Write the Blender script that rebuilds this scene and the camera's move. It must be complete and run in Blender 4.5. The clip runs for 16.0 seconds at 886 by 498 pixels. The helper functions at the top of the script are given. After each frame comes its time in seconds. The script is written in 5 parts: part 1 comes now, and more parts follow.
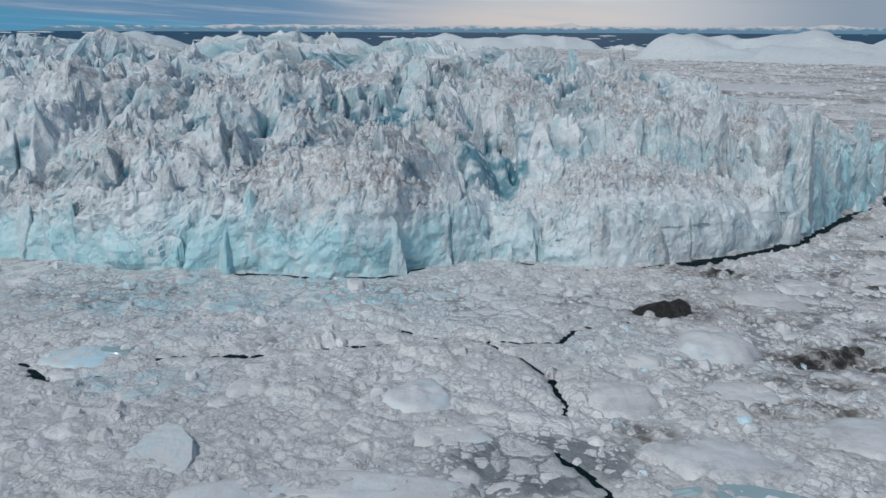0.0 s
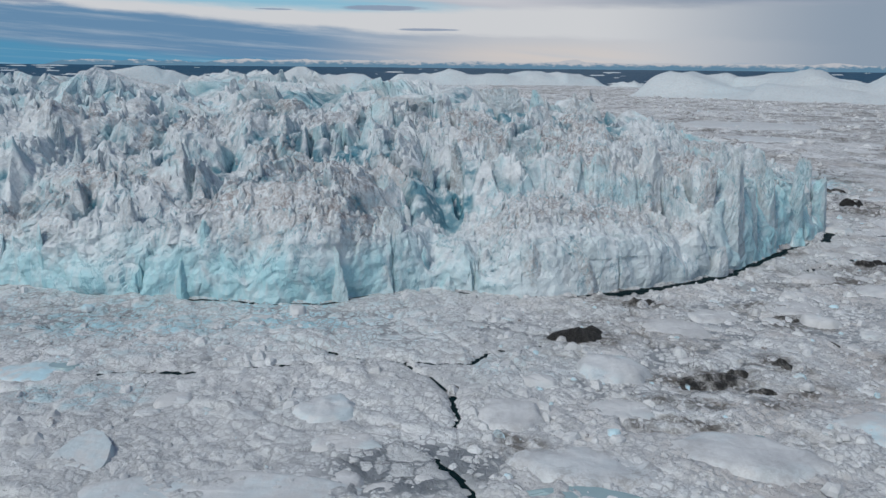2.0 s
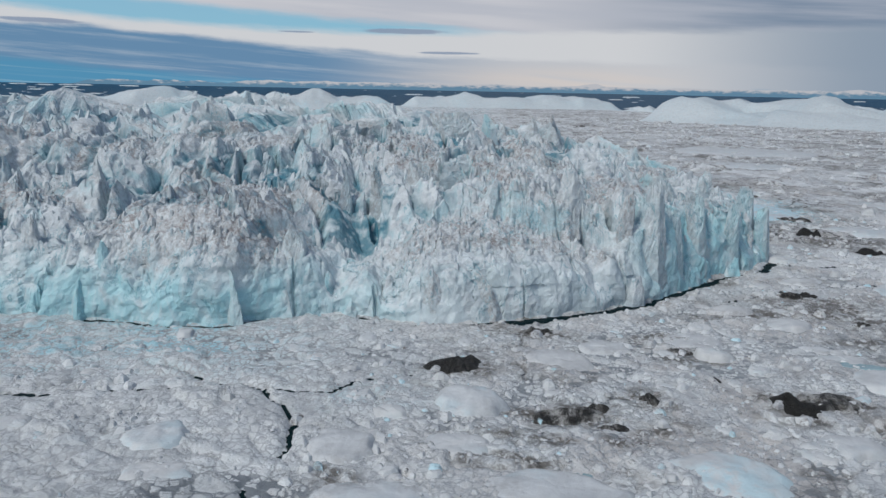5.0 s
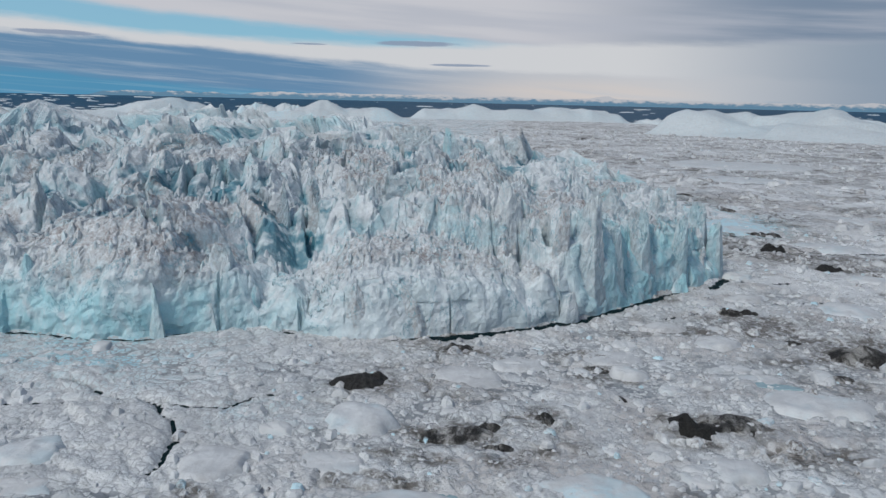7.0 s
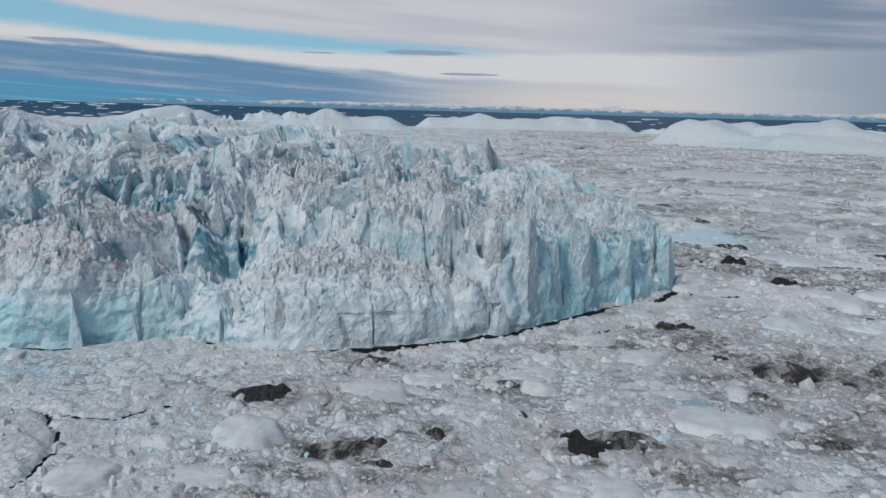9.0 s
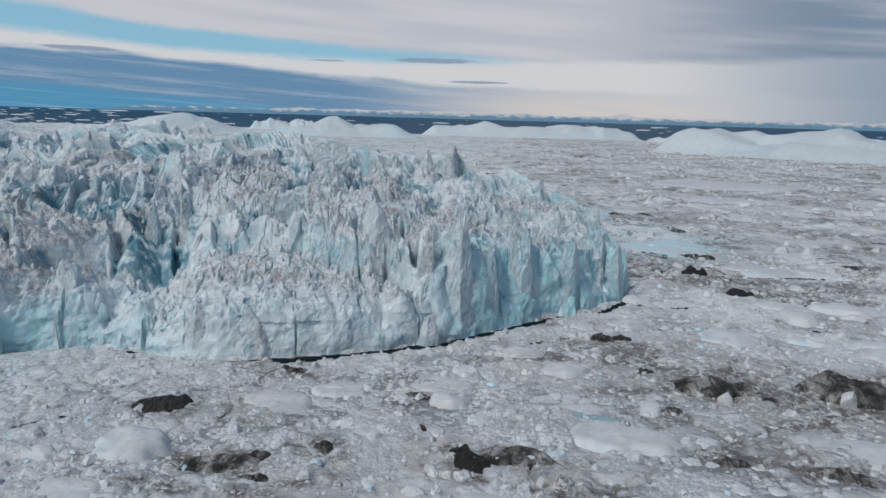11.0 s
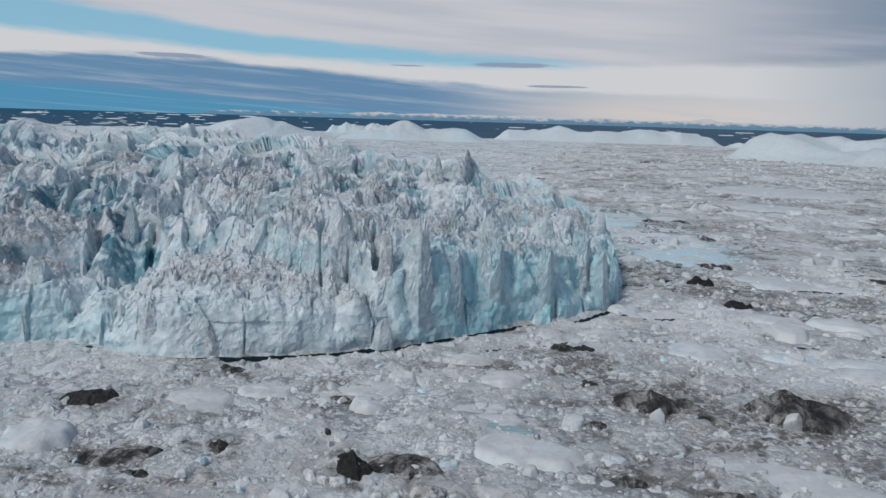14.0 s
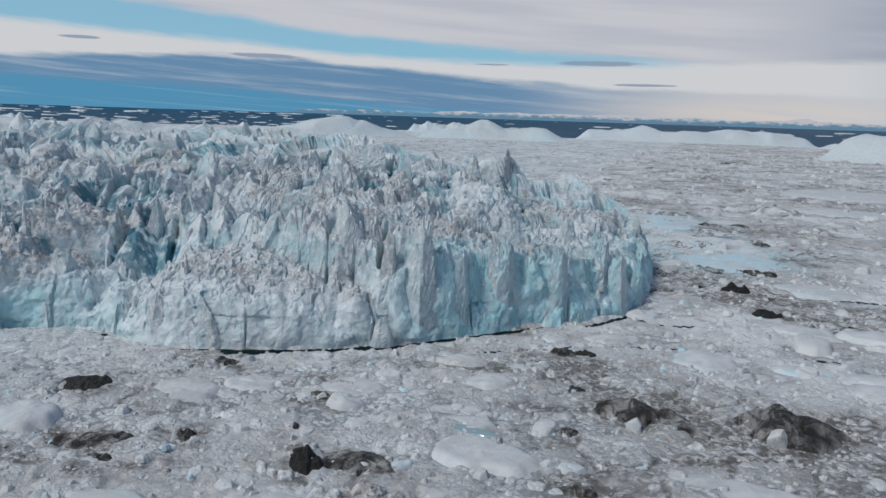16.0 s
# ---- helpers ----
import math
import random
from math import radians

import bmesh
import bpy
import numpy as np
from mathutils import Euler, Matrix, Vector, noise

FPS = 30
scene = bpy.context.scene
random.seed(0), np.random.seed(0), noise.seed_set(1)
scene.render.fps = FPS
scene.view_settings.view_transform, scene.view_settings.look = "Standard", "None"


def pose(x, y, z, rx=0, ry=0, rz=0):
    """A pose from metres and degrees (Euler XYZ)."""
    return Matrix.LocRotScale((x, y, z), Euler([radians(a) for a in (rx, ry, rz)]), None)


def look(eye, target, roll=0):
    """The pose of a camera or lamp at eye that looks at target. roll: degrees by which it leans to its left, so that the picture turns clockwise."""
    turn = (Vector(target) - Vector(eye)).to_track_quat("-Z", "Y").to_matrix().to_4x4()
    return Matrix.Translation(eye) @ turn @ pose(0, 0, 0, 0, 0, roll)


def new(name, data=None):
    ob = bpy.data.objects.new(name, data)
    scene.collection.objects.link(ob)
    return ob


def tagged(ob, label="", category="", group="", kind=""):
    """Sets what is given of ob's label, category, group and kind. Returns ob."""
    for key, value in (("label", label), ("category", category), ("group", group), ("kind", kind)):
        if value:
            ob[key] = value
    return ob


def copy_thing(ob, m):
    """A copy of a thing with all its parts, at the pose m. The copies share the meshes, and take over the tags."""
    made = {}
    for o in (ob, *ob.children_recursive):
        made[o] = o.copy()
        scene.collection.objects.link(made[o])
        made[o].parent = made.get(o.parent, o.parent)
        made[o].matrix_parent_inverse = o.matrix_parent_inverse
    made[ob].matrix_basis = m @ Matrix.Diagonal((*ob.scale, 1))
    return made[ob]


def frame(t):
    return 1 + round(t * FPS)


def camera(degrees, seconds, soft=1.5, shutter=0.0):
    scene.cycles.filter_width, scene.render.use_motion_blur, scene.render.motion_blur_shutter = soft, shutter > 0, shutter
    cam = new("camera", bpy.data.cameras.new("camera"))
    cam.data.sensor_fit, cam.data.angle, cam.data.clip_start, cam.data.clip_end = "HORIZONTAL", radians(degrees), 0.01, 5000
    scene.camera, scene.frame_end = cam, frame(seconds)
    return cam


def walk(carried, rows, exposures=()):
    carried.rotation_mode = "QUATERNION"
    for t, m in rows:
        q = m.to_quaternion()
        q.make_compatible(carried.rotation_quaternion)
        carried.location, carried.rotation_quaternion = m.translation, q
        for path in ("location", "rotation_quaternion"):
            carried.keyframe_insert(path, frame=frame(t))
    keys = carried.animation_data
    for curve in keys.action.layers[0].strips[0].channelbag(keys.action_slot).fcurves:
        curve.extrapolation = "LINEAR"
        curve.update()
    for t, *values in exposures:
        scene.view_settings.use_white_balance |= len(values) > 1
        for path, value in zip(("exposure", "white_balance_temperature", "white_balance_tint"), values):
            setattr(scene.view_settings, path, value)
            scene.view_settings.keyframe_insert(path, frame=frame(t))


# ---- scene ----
cam = camera(60.0, 16.0, soft=1.5)
PATH = [
    (0, (3.145, -14.999, 55.933), (3.079, -13.076, 55.388), 0.24),
    (0.1, (4.060, -18.600, 56.485), (3.995, -16.674, 55.951), 0.26),
    (0.2, (4.902, -21.919, 56.993), (4.840, -19.990, 56.470), 0.27),
    (0.3, (5.655, -24.885, 57.448), (5.594, -22.953, 56.934), 0.28),
    (0.4, (6.265, -27.286, 57.816), (6.205, -25.352, 57.310), 0.28),
    (0.5, (6.731, -29.122, 58.096), (6.672, -27.186, 57.597), 0.29),
    (1, (11.493, -28.469, 58.306), (11.426, -26.530, 57.821), 0.39),
    (1.5, (16.155, -28.050, 58.488), (16.077, -26.108, 58.015), 0.49),
    (2, (21.173, -27.519, 58.759), (21.085, -25.575, 58.297), 0.59),
    (2.5, (26.158, -27.003, 58.951), (26.060, -25.057, 58.500), 0.69),
    (3, (31.510, -26.410, 59.126), (31.401, -24.462, 58.686), 0.79),
    (3.5, (36.579, -25.792, 59.325), (36.460, -23.843, 58.894), 0.79),
    (4, (42.113, -25.006, 59.428), (41.984, -23.055, 59.006), 0.89),
    (6.5, (70.081, -20.744, 60.615), (69.905, -18.790, 60.228), 1.29),
    (7, (76.204, -19.893, 60.893), (76.018, -17.938, 60.514), 1.29),
    (7.5, (81.743, -19.074, 61.120), (81.548, -17.119, 60.746), 1.39),
    (8, (87.710, -18.081, 61.300), (87.508, -16.125, 60.933), 1.40),
    (8.5, (93.267, -17.094, 61.662), (93.057, -15.138, 61.300), 1.40),
    (9, (98.946, -15.671, 61.809), (98.730, -13.715, 61.451), 1.50),
    (11.5, (127.253, -8.995, 62.543), (126.997, -7.040, 62.209), 1.60),
    (12, (132.939, -7.571, 62.518), (132.673, -5.617, 62.188), 1.60),
    (12.5, (138.325, -6.089, 62.645), (138.028, -4.139, 62.314), 1.70),
    (13, (144.080, -4.647, 62.701), (143.729, -2.706, 62.370), 1.60),
    (13.5, (149.721, -3.250, 62.866), (149.316, -1.320, 62.533), 1.70),
    (14, (155.143, -1.980, 63.064), (154.688, -0.061, 62.730), 1.71),
    (14.5, (160.625, -0.587, 63.313), (160.119, 1.318, 62.976), 1.71),
    (15, (166.370, 1.151, 63.521), (165.810, 3.041, 63.182), 1.81),
    (15.5, (171.918, 2.867, 63.769), (171.306, 4.740, 63.429), 1.81),
    (16, (177.565, 4.736, 64.035), (176.899, 6.591, 63.692), 1.82),
]
walk(cam, [(t, look(eye, target, roll)) for t, eye, target, roll in PATH])

# ---------------------------------------------------------------- world and light
SUN_EL, SUN_AZ = 52.0, -140.0          # degrees; azimuth from +y towards +x
world = bpy.data.worlds.new("sky")
scene.world = world
world.use_nodes = True
wn = world.node_tree
wsky = wn.nodes.new("ShaderNodeTexSky")
wsky.sky_type, wsky.sun_disc = "NISHITA", False
wsky.sun_elevation, wsky.sun_rotation = radians(SUN_EL), radians(SUN_AZ)
wsky.air_density, wsky.dust_density, wsky.ozone_density = 1.0, 1.5, 1.0
wback = wn.nodes["Background"]
wn.links.new(wsky.outputs[0], wback.inputs[0])
wback.inputs[1].default_value = 0.082
sun = new("sun", bpy.data.lights.new("sun", "SUN"))
sun.data.energy, sun.data.angle, sun.data.color = 1.65, radians(12), (0.965, 0.97, 0.93)
sun.matrix_world = look((0, 0, 300), (-math.sin(radians(SUN_AZ)) * math.cos(radians(SUN_EL)), -math.cos(radians(SUN_AZ)) * math.cos(radians(SUN_EL)), 300 - math.sin(radians(SUN_EL))))


# ---------------------------------------------------------------- arithmetic on arrays
def hashed(ix, iy, seed):
    n = (ix.astype(np.int64) * 374761393 + iy.astype(np.int64) * 668265263 + seed * 974634777) & 0xFFFFFFFF
    n = ((n ^ (n >> 13)) * 1274126177) & 0xFFFFFFFF
    return ((n ^ (n >> 16)) & 0xFFFFFF) / float(0xFFFFFF)


class Lattice:
    """Random numbers on the lattice that some places fall on, worked out once a node."""

    def __init__(self, ix, iy, pad):
        self.x0, self.y0 = int(ix.min()) - pad, int(iy.min()) - pad
        nx, self.ny = int(ix.max()) - self.x0 + pad + 1, int(iy.max()) - self.y0 + pad + 1
        self.ix, self.iy = ix, iy
        self.small = nx * self.ny < 2 * ix.size + 64
        if self.small:
            self.gx, self.gy = np.meshgrid(np.arange(nx) + self.x0, np.arange(self.ny) + self.y0, indexing="ij")
            self.at = (ix - self.x0).astype(np.int64) * self.ny + (iy - self.y0).astype(np.int64)
            self.made = {}

    def __call__(self, i, j, seed):
        if not self.small:
            return hashed(self.ix + i, self.iy + j, seed)
        if seed not in self.made:
            self.made[seed] = hashed(self.gx, self.gy, seed).ravel()
        return self.made[seed][self.at + (i * self.ny + j)]


def vnoise(x, y, seed=0):
    """Smooth value noise, -1 to 1, one lattice step a unit."""
    ix, iy = np.floor(x), np.floor(y)
    fx, fy = x - ix, y - iy
    fx, fy = fx * fx * (3 - 2 * fx), fy * fy * (3 - 2 * fy)
    h = Lattice(ix, iy, 1)
    a, b, c, d = h(0, 0, seed), h(1, 0, seed), h(0, 1, seed), h(1, 1, seed)
    return 2 * ((a + (b - a) * fx) * (1 - fy) + (c + (d - c) * fx) * fy) - 1


def fbm(x, y, octaves=4, seed=0, gain=0.5):
    out, amp, total = 0.0, 1.0, 0.0
    for k in range(octaves):
        a = 0.6 + 0.9 * k
        ca, sa = math.cos(a), math.sin(a)
        out = out + amp * vnoise((x * ca - y * sa) * 2.03**k, (x * sa + y * ca) * 2.03**k, seed + 17 * k)
        total, amp = total + amp, amp * gain
    return out / total


def ridged(x, y, octaves=4, seed=0, gain=0.5):
    """1 on sharp crests, towards -1 between them."""
    out, amp, total = 0.0, 1.0, 0.0
    for k in range(octaves):
        a = 0.4 + 1.1 * k
        ca, sa = math.cos(a), math.sin(a)
        out = out + amp * (1 - 3 * np.abs(vnoise((x * ca - y * sa) * 2.1**k, (x * sa + y * ca) * 2.1**k, seed + 31 * k)))
        total, amp = total + amp, amp * gain
    return out / total


def smooth(a, b, v):
    s = np.clip((v - a) / (b - a), 0, 1)
    return s * s * (3 - 2 * s)


def spires(x, y, cell, seed, steep=(1.0, 2.6), high=0.35, sides=4, cut=0.30):
    """Upper envelope of randomly turned, faceted pyramids, one a cell; about 0 on the tips, in metres."""
    ix, iy = np.floor(x / cell), np.floor(y / cell)
    h = Lattice(ix, iy, 1)
    best = np.full(x.shape, -1e3)
    for i in (-1, 0, 1):
        for j in (-1, 0, 1):
            dx = x - (ix + i + 0.15 + 0.7 * h(i, j, seed)) * cell
            dy = y - (iy + j + 0.15 + 0.7 * h(i, j, seed + 1)) * cell
            top = (h(i, j, seed + 2) - 0.75) * high * 2 * cell
            turn = h(i, j, seed + 3) * 6.283
            drop = np.zeros(x.shape)
            for k in range(sides):
                a = turn + k * 6.283 / sides + 0.5 * h(i, j, seed + 11 + k)
                s = steep[0] * (0.35 + 0.65 * h(i, j, seed + 21)) if k == 0 else steep[0] + (steep[1] - steep[0]) * h(i, j, seed + 21 + k)
                drop = np.maximum(drop, s * (dx * np.cos(a) + dy * np.sin(a)))
            blunt = h(i, j, seed + 40) ** 1.5 * cut * cell + 0.25 * (dx * np.cos(turn * 3.0) + dy * np.sin(turn * 3.0))
            best = np.maximum(best, np.minimum(top - drop, top - np.maximum(blunt, 0)))
    return best


def cells(x, y, size, seed):
    """Distance to the nearest and second nearest seed, in metres, and a random number of the nearest."""
    ix, iy = np.floor(x / size), np.floor(y / size)
    h = Lattice(ix, iy, 1)
    f1, f2, who = np.full(x.shape, 1e9), np.full(x.shape, 1e9), np.zeros(x.shape)
    for i in (-1, 0, 1):
        for j in (-1, 0, 1):
            d = np.hypot(x - (ix + i + h(i, j, seed)) * size, y - (iy + j + h(i, j, seed + 1)) * size)
            near = d < f1
            f2 = np.where(near, f1, np.minimum(f2, d))
            who = np.where(near, h(i, j, seed + 2), who)
            f1 = np.where(near, d, f1)
    return f1, f2, who


def along(points, x, y):
    """Distance from each place to a polyline."""
    best = np.full(x.shape, 1e9)
    for (ax, ay), (bx, by) in zip(points, points[1:]):
        k = np.clip(((x - ax) * (bx - ax) + (y - ay) * (by - ay)) / ((bx - ax) ** 2 + (by - ay) ** 2), 0, 1)
        best = np.minimum(best, np.hypot(x - ax - k * (bx - ax), y - ay - k * (by - ay)))
    return best


def spot(x, y, cx, cy, rx, ry=None, turn=0.0):
    """1 in the middle of an oval patch, 0 outside it."""
    ry = ry or rx
    c, s = math.cos(radians(turn)), math.sin(radians(turn))
    u, v = ((x - cx) * c + (y - cy) * s) / rx, (-(x - cx) * s + (y - cy) * c) / ry
    return 1 - smooth(0.55, 1.0, np.hypot(u, v))


# ---------------------------------------------------------------- mesh helpers
def raw_mesh(name, verts, faces, attrs=None, flat=False):
    """A mesh from arrays: verts n x 3, faces m x 3 or m x 4; attrs: name -> n floats."""
    verts, faces = np.asarray(verts, np.float32), np.asarray(faces, np.int32)
    m, k = faces.shape
    mesh = bpy.data.meshes.new(name)
    mesh.vertices.add(len(verts))
    mesh.vertices.foreach_set("co", verts.ravel())
    mesh.loops.add(m * k)
    mesh.loops.foreach_set("vertex_index", faces.ravel())
    mesh.polygons.add(m)
    mesh.polygons.foreach_set("loop_start", np.arange(0, m * k, k, dtype=np.int32))
    mesh.polygons.foreach_set("use_smooth", np.full(m, not flat))
    for key, values in (attrs or {}).items():
        mesh.attributes.new(key, "FLOAT", "POINT").data.foreach_set("value", np.asarray(values, np.float32).ravel())
    mesh.update(calc_edges=True)
    mesh.validate()
    return mesh


def grid_faces(rows, cols, wrap=False):
    i = np.arange(rows * cols).reshape(rows, cols)
    if wrap:
        i = np.concatenate([i, i[:, :1]], 1)
    return np.stack([i[:-1, :-1], i[:-1, 1:], i[1:, 1:], i[1:, :-1]], -1).reshape(-1, 4)


def put(name, mesh, material, parent=None, label=""):
    ob = new(name, mesh)
    mesh.materials.append(material)
    if parent:
        ob.parent = parent
    return tagged(ob, label)


# ---------------------------------------------------------------- materials
class Nodes:
    """Short hand for the nodes of one material."""

    def __init__(self, name, rough=0.6):
        self.material = bpy.data.materials.new(name)
        self.material.use_nodes = True
        self.tree = self.material.node_tree
        self.shader = self.tree.nodes["Principled BSDF"]
        self.shader.inputs["Roughness"].default_value = rough
        self.place = self.tree.nodes.new("ShaderNodeTexCoord").outputs["Object"]

    def set(self, socket, value):
        if isinstance(value, bpy.types.NodeSocket):
            self.tree.links.new(value, socket)
        elif value is not None:
            socket.default_value = (*value, 1.0) if isinstance(value, tuple) and len(value) == 3 and socket.type == "RGBA" else value

    def node(self, kind, out=0, **inputs):
        n = self.tree.nodes.new(kind)
        for key, value in inputs.items():
            self.set(n.inputs[key.replace("_", " ")], value)
        return n.outputs[out]

    def math(self, op, a, b=0.0, c=None, clamp=False):
        n = self.tree.nodes.new("ShaderNodeMath")
        n.operation, n.use_clamp = op, clamp
        for socket, value in zip(n.inputs, (a, b, c)):
            self.set(socket, value)
        return n.outputs[0]

    def attr(self, name):
        n = self.tree.nodes.new("ShaderNodeAttribute")
        n.attribute_name = name
        return n.outputs["Fac"]

    def noise(self, scale, detail=4.0, rough=0.55, stretch=None, twist=0.0):
        place = self.place
        if stretch:
            place = self.scaled(stretch)
        return self.node("ShaderNodeTexNoise", 0, Vector=place, Scale=scale, Detail=detail, Roughness=rough, Distortion=twist)

    def cellular(self, scale, place=None):
        """Distance to the edge of a cell, and a random number of the cell."""
        got = []
        for feature in ("DISTANCE_TO_EDGE", "F1"):
            v = self.tree.nodes.new("ShaderNodeTexVoronoi")
            v.feature = feature
            self.set(v.inputs["Vector"], place or self.place)
            v.inputs["Scale"].default_value = scale
            got.append(v)
        return got[0].outputs["Distance"], self.node("ShaderNodeSeparateColor", 0, Color=got[1].outputs["Color"]), got[1].outputs["Distance"]

    def warped(self, scale, amount):
        """Places shifted about by noise, in metres."""
        noisy = self.node("ShaderNodeTexNoise", 1, Vector=self.place, Scale=scale, Detail=4.0, Roughness=0.6)
        v = self.tree.nodes.new("ShaderNodeVectorMath")
        v.operation = "MULTIPLY_ADD"
        self.set(v.inputs[0], noisy), self.set(v.inputs[2], self.place)
        v.inputs[1].default_value = (amount, amount, amount)
        return v.outputs[0]

    def scaled(self, by):
        n = self.tree.nodes.new("ShaderNodeMapping")
        self.set(n.inputs["Vector"], self.place)
        n.inputs["Scale"].default_value = by
        return n.outputs[0]

    def step(self, a, b, value):
        n = self.tree.nodes.new("ShaderNodeMapRange")
        n.interpolation_type = "SMOOTHSTEP"
        for key, v in (("Value", value), ("From Min", a), ("From Max", b)):
            self.set(n.inputs[key], v)
        return n.outputs[0]

    def mix(self, fac, a, b):
        n = self.tree.nodes.new("ShaderNodeMix")
        n.data_type = "RGBA"
        self.set(n.inputs[0], fac), self.set(n.inputs[6], a), self.set(n.inputs[7], b)
        return n.outputs[2]

    def bump(self, height, strength, distance, before=None):
        n = self.tree.nodes.new("ShaderNodeBump")
        n.inputs["Strength"].default_value, n.inputs["Distance"].default_value = strength, distance
        self.set(n.inputs["Height"], height)
        self.set(n.inputs["Normal"], before)
        return n.outputs[0]

    def done(self, colour, normal=None, rough=None):
        self.set(self.shader.inputs["Base Color"], colour)
        self.set(self.shader.inputs["Normal"], normal)
        self.set(self.shader.inputs["Roughness"], rough)
        return self.material


def ice_material(name="glacier_ice", white=(0.71, 0.76, 0.78), grey=(0.52, 0.565, 0.59)):
    """White weathered ice; the attributes blue and dirt say where it is fresh and dusted, deep where it is cleft: bluer
    ice, with shade painted in.
    """
    n = Nodes(name, 0.55)
    colour = n.mix(n.step(0.38, 0.66, n.noise(0.30, 7, 0.62, twist=0.5)), white, grey)
    blue = n.math("MULTIPLY", n.attr("blue"), n.step(0.20, 0.60, n.noise(0.22, 7, 0.65, stretch=(1, 1, 0.5), twist=0.6)), clamp=True)
    colour = n.mix(n.math("MULTIPLY", blue, 0.92), colour, (0.335, 0.63, 0.69))
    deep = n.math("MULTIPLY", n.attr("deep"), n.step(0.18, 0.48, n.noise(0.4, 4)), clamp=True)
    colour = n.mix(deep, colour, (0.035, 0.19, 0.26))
    speck = n.step(0.44, 0.58, n.noise(0.85, 8, 0.72, stretch=(1, 1, 0.7), twist=0.8))
    veil = n.step(0.40, 0.72, n.noise(0.20, 5, 0.62))
    dirt = n.math("MULTIPLY", n.attr("dirt"), n.math("ADD", n.math("MULTIPLY", speck, 0.72), n.math("MULTIPLY", veil, 0.36)), clamp=True)
    colour = n.mix(dirt, colour, (0.25, 0.215, 0.205))
    net = n.math("ABSOLUTE", n.math("SUBTRACT", n.noise(0.35, 7, 0.62, twist=0.8), 0.5))
    net = n.math("MULTIPLY", n.step(0.03, 0.004, net), n.math("MULTIPLY", n.attr("dirt"), n.step(0.42, 0.6, n.noise(0.10, 4))))
    colour = n.mix(n.math("MULTIPLY", net, 0.75, clamp=True), colour, (0.16, 0.135, 0.13))
    rift = n.math("ABSOLUTE", n.math("SUBTRACT", n.noise(0.22, 5, 0.6, stretch=(1, 1, 0.5), twist=0.9), 0.5))
    rift = n.math("MULTIPLY", n.step(0.020, 0.003, rift), n.step(0.46, 0.58, n.noise(0.09, 3)))
    colour = n.mix(n.math("MULTIPLY", rift, 0.75), colour, (0.16, 0.36, 0.43))
    chips = n.cellular(0.42, n.warped(0.5, 1.6))[2]
    splinters = n.cellular(1.1, n.warped(1.2, 0.6))[2]
    uneven = n.step(0.35, 0.65, n.noise(0.12, 4))
    normal = n.bump(n.math("MULTIPLY", chips, uneven), 0.45, 1.2)
    normal = n.bump(n.math("MULTIPLY", splinters, n.step(0.4, 0.6, n.noise(0.25, 4))), 0.4, 0.35, normal)
    normal = n.bump(n.noise(2.2, 6, 0.7, twist=0.5), 0.35, 0.3, normal)
    return n.done(colour, normal, n.math("MULTIPLY_ADD", blue, -0.15, 0.6))


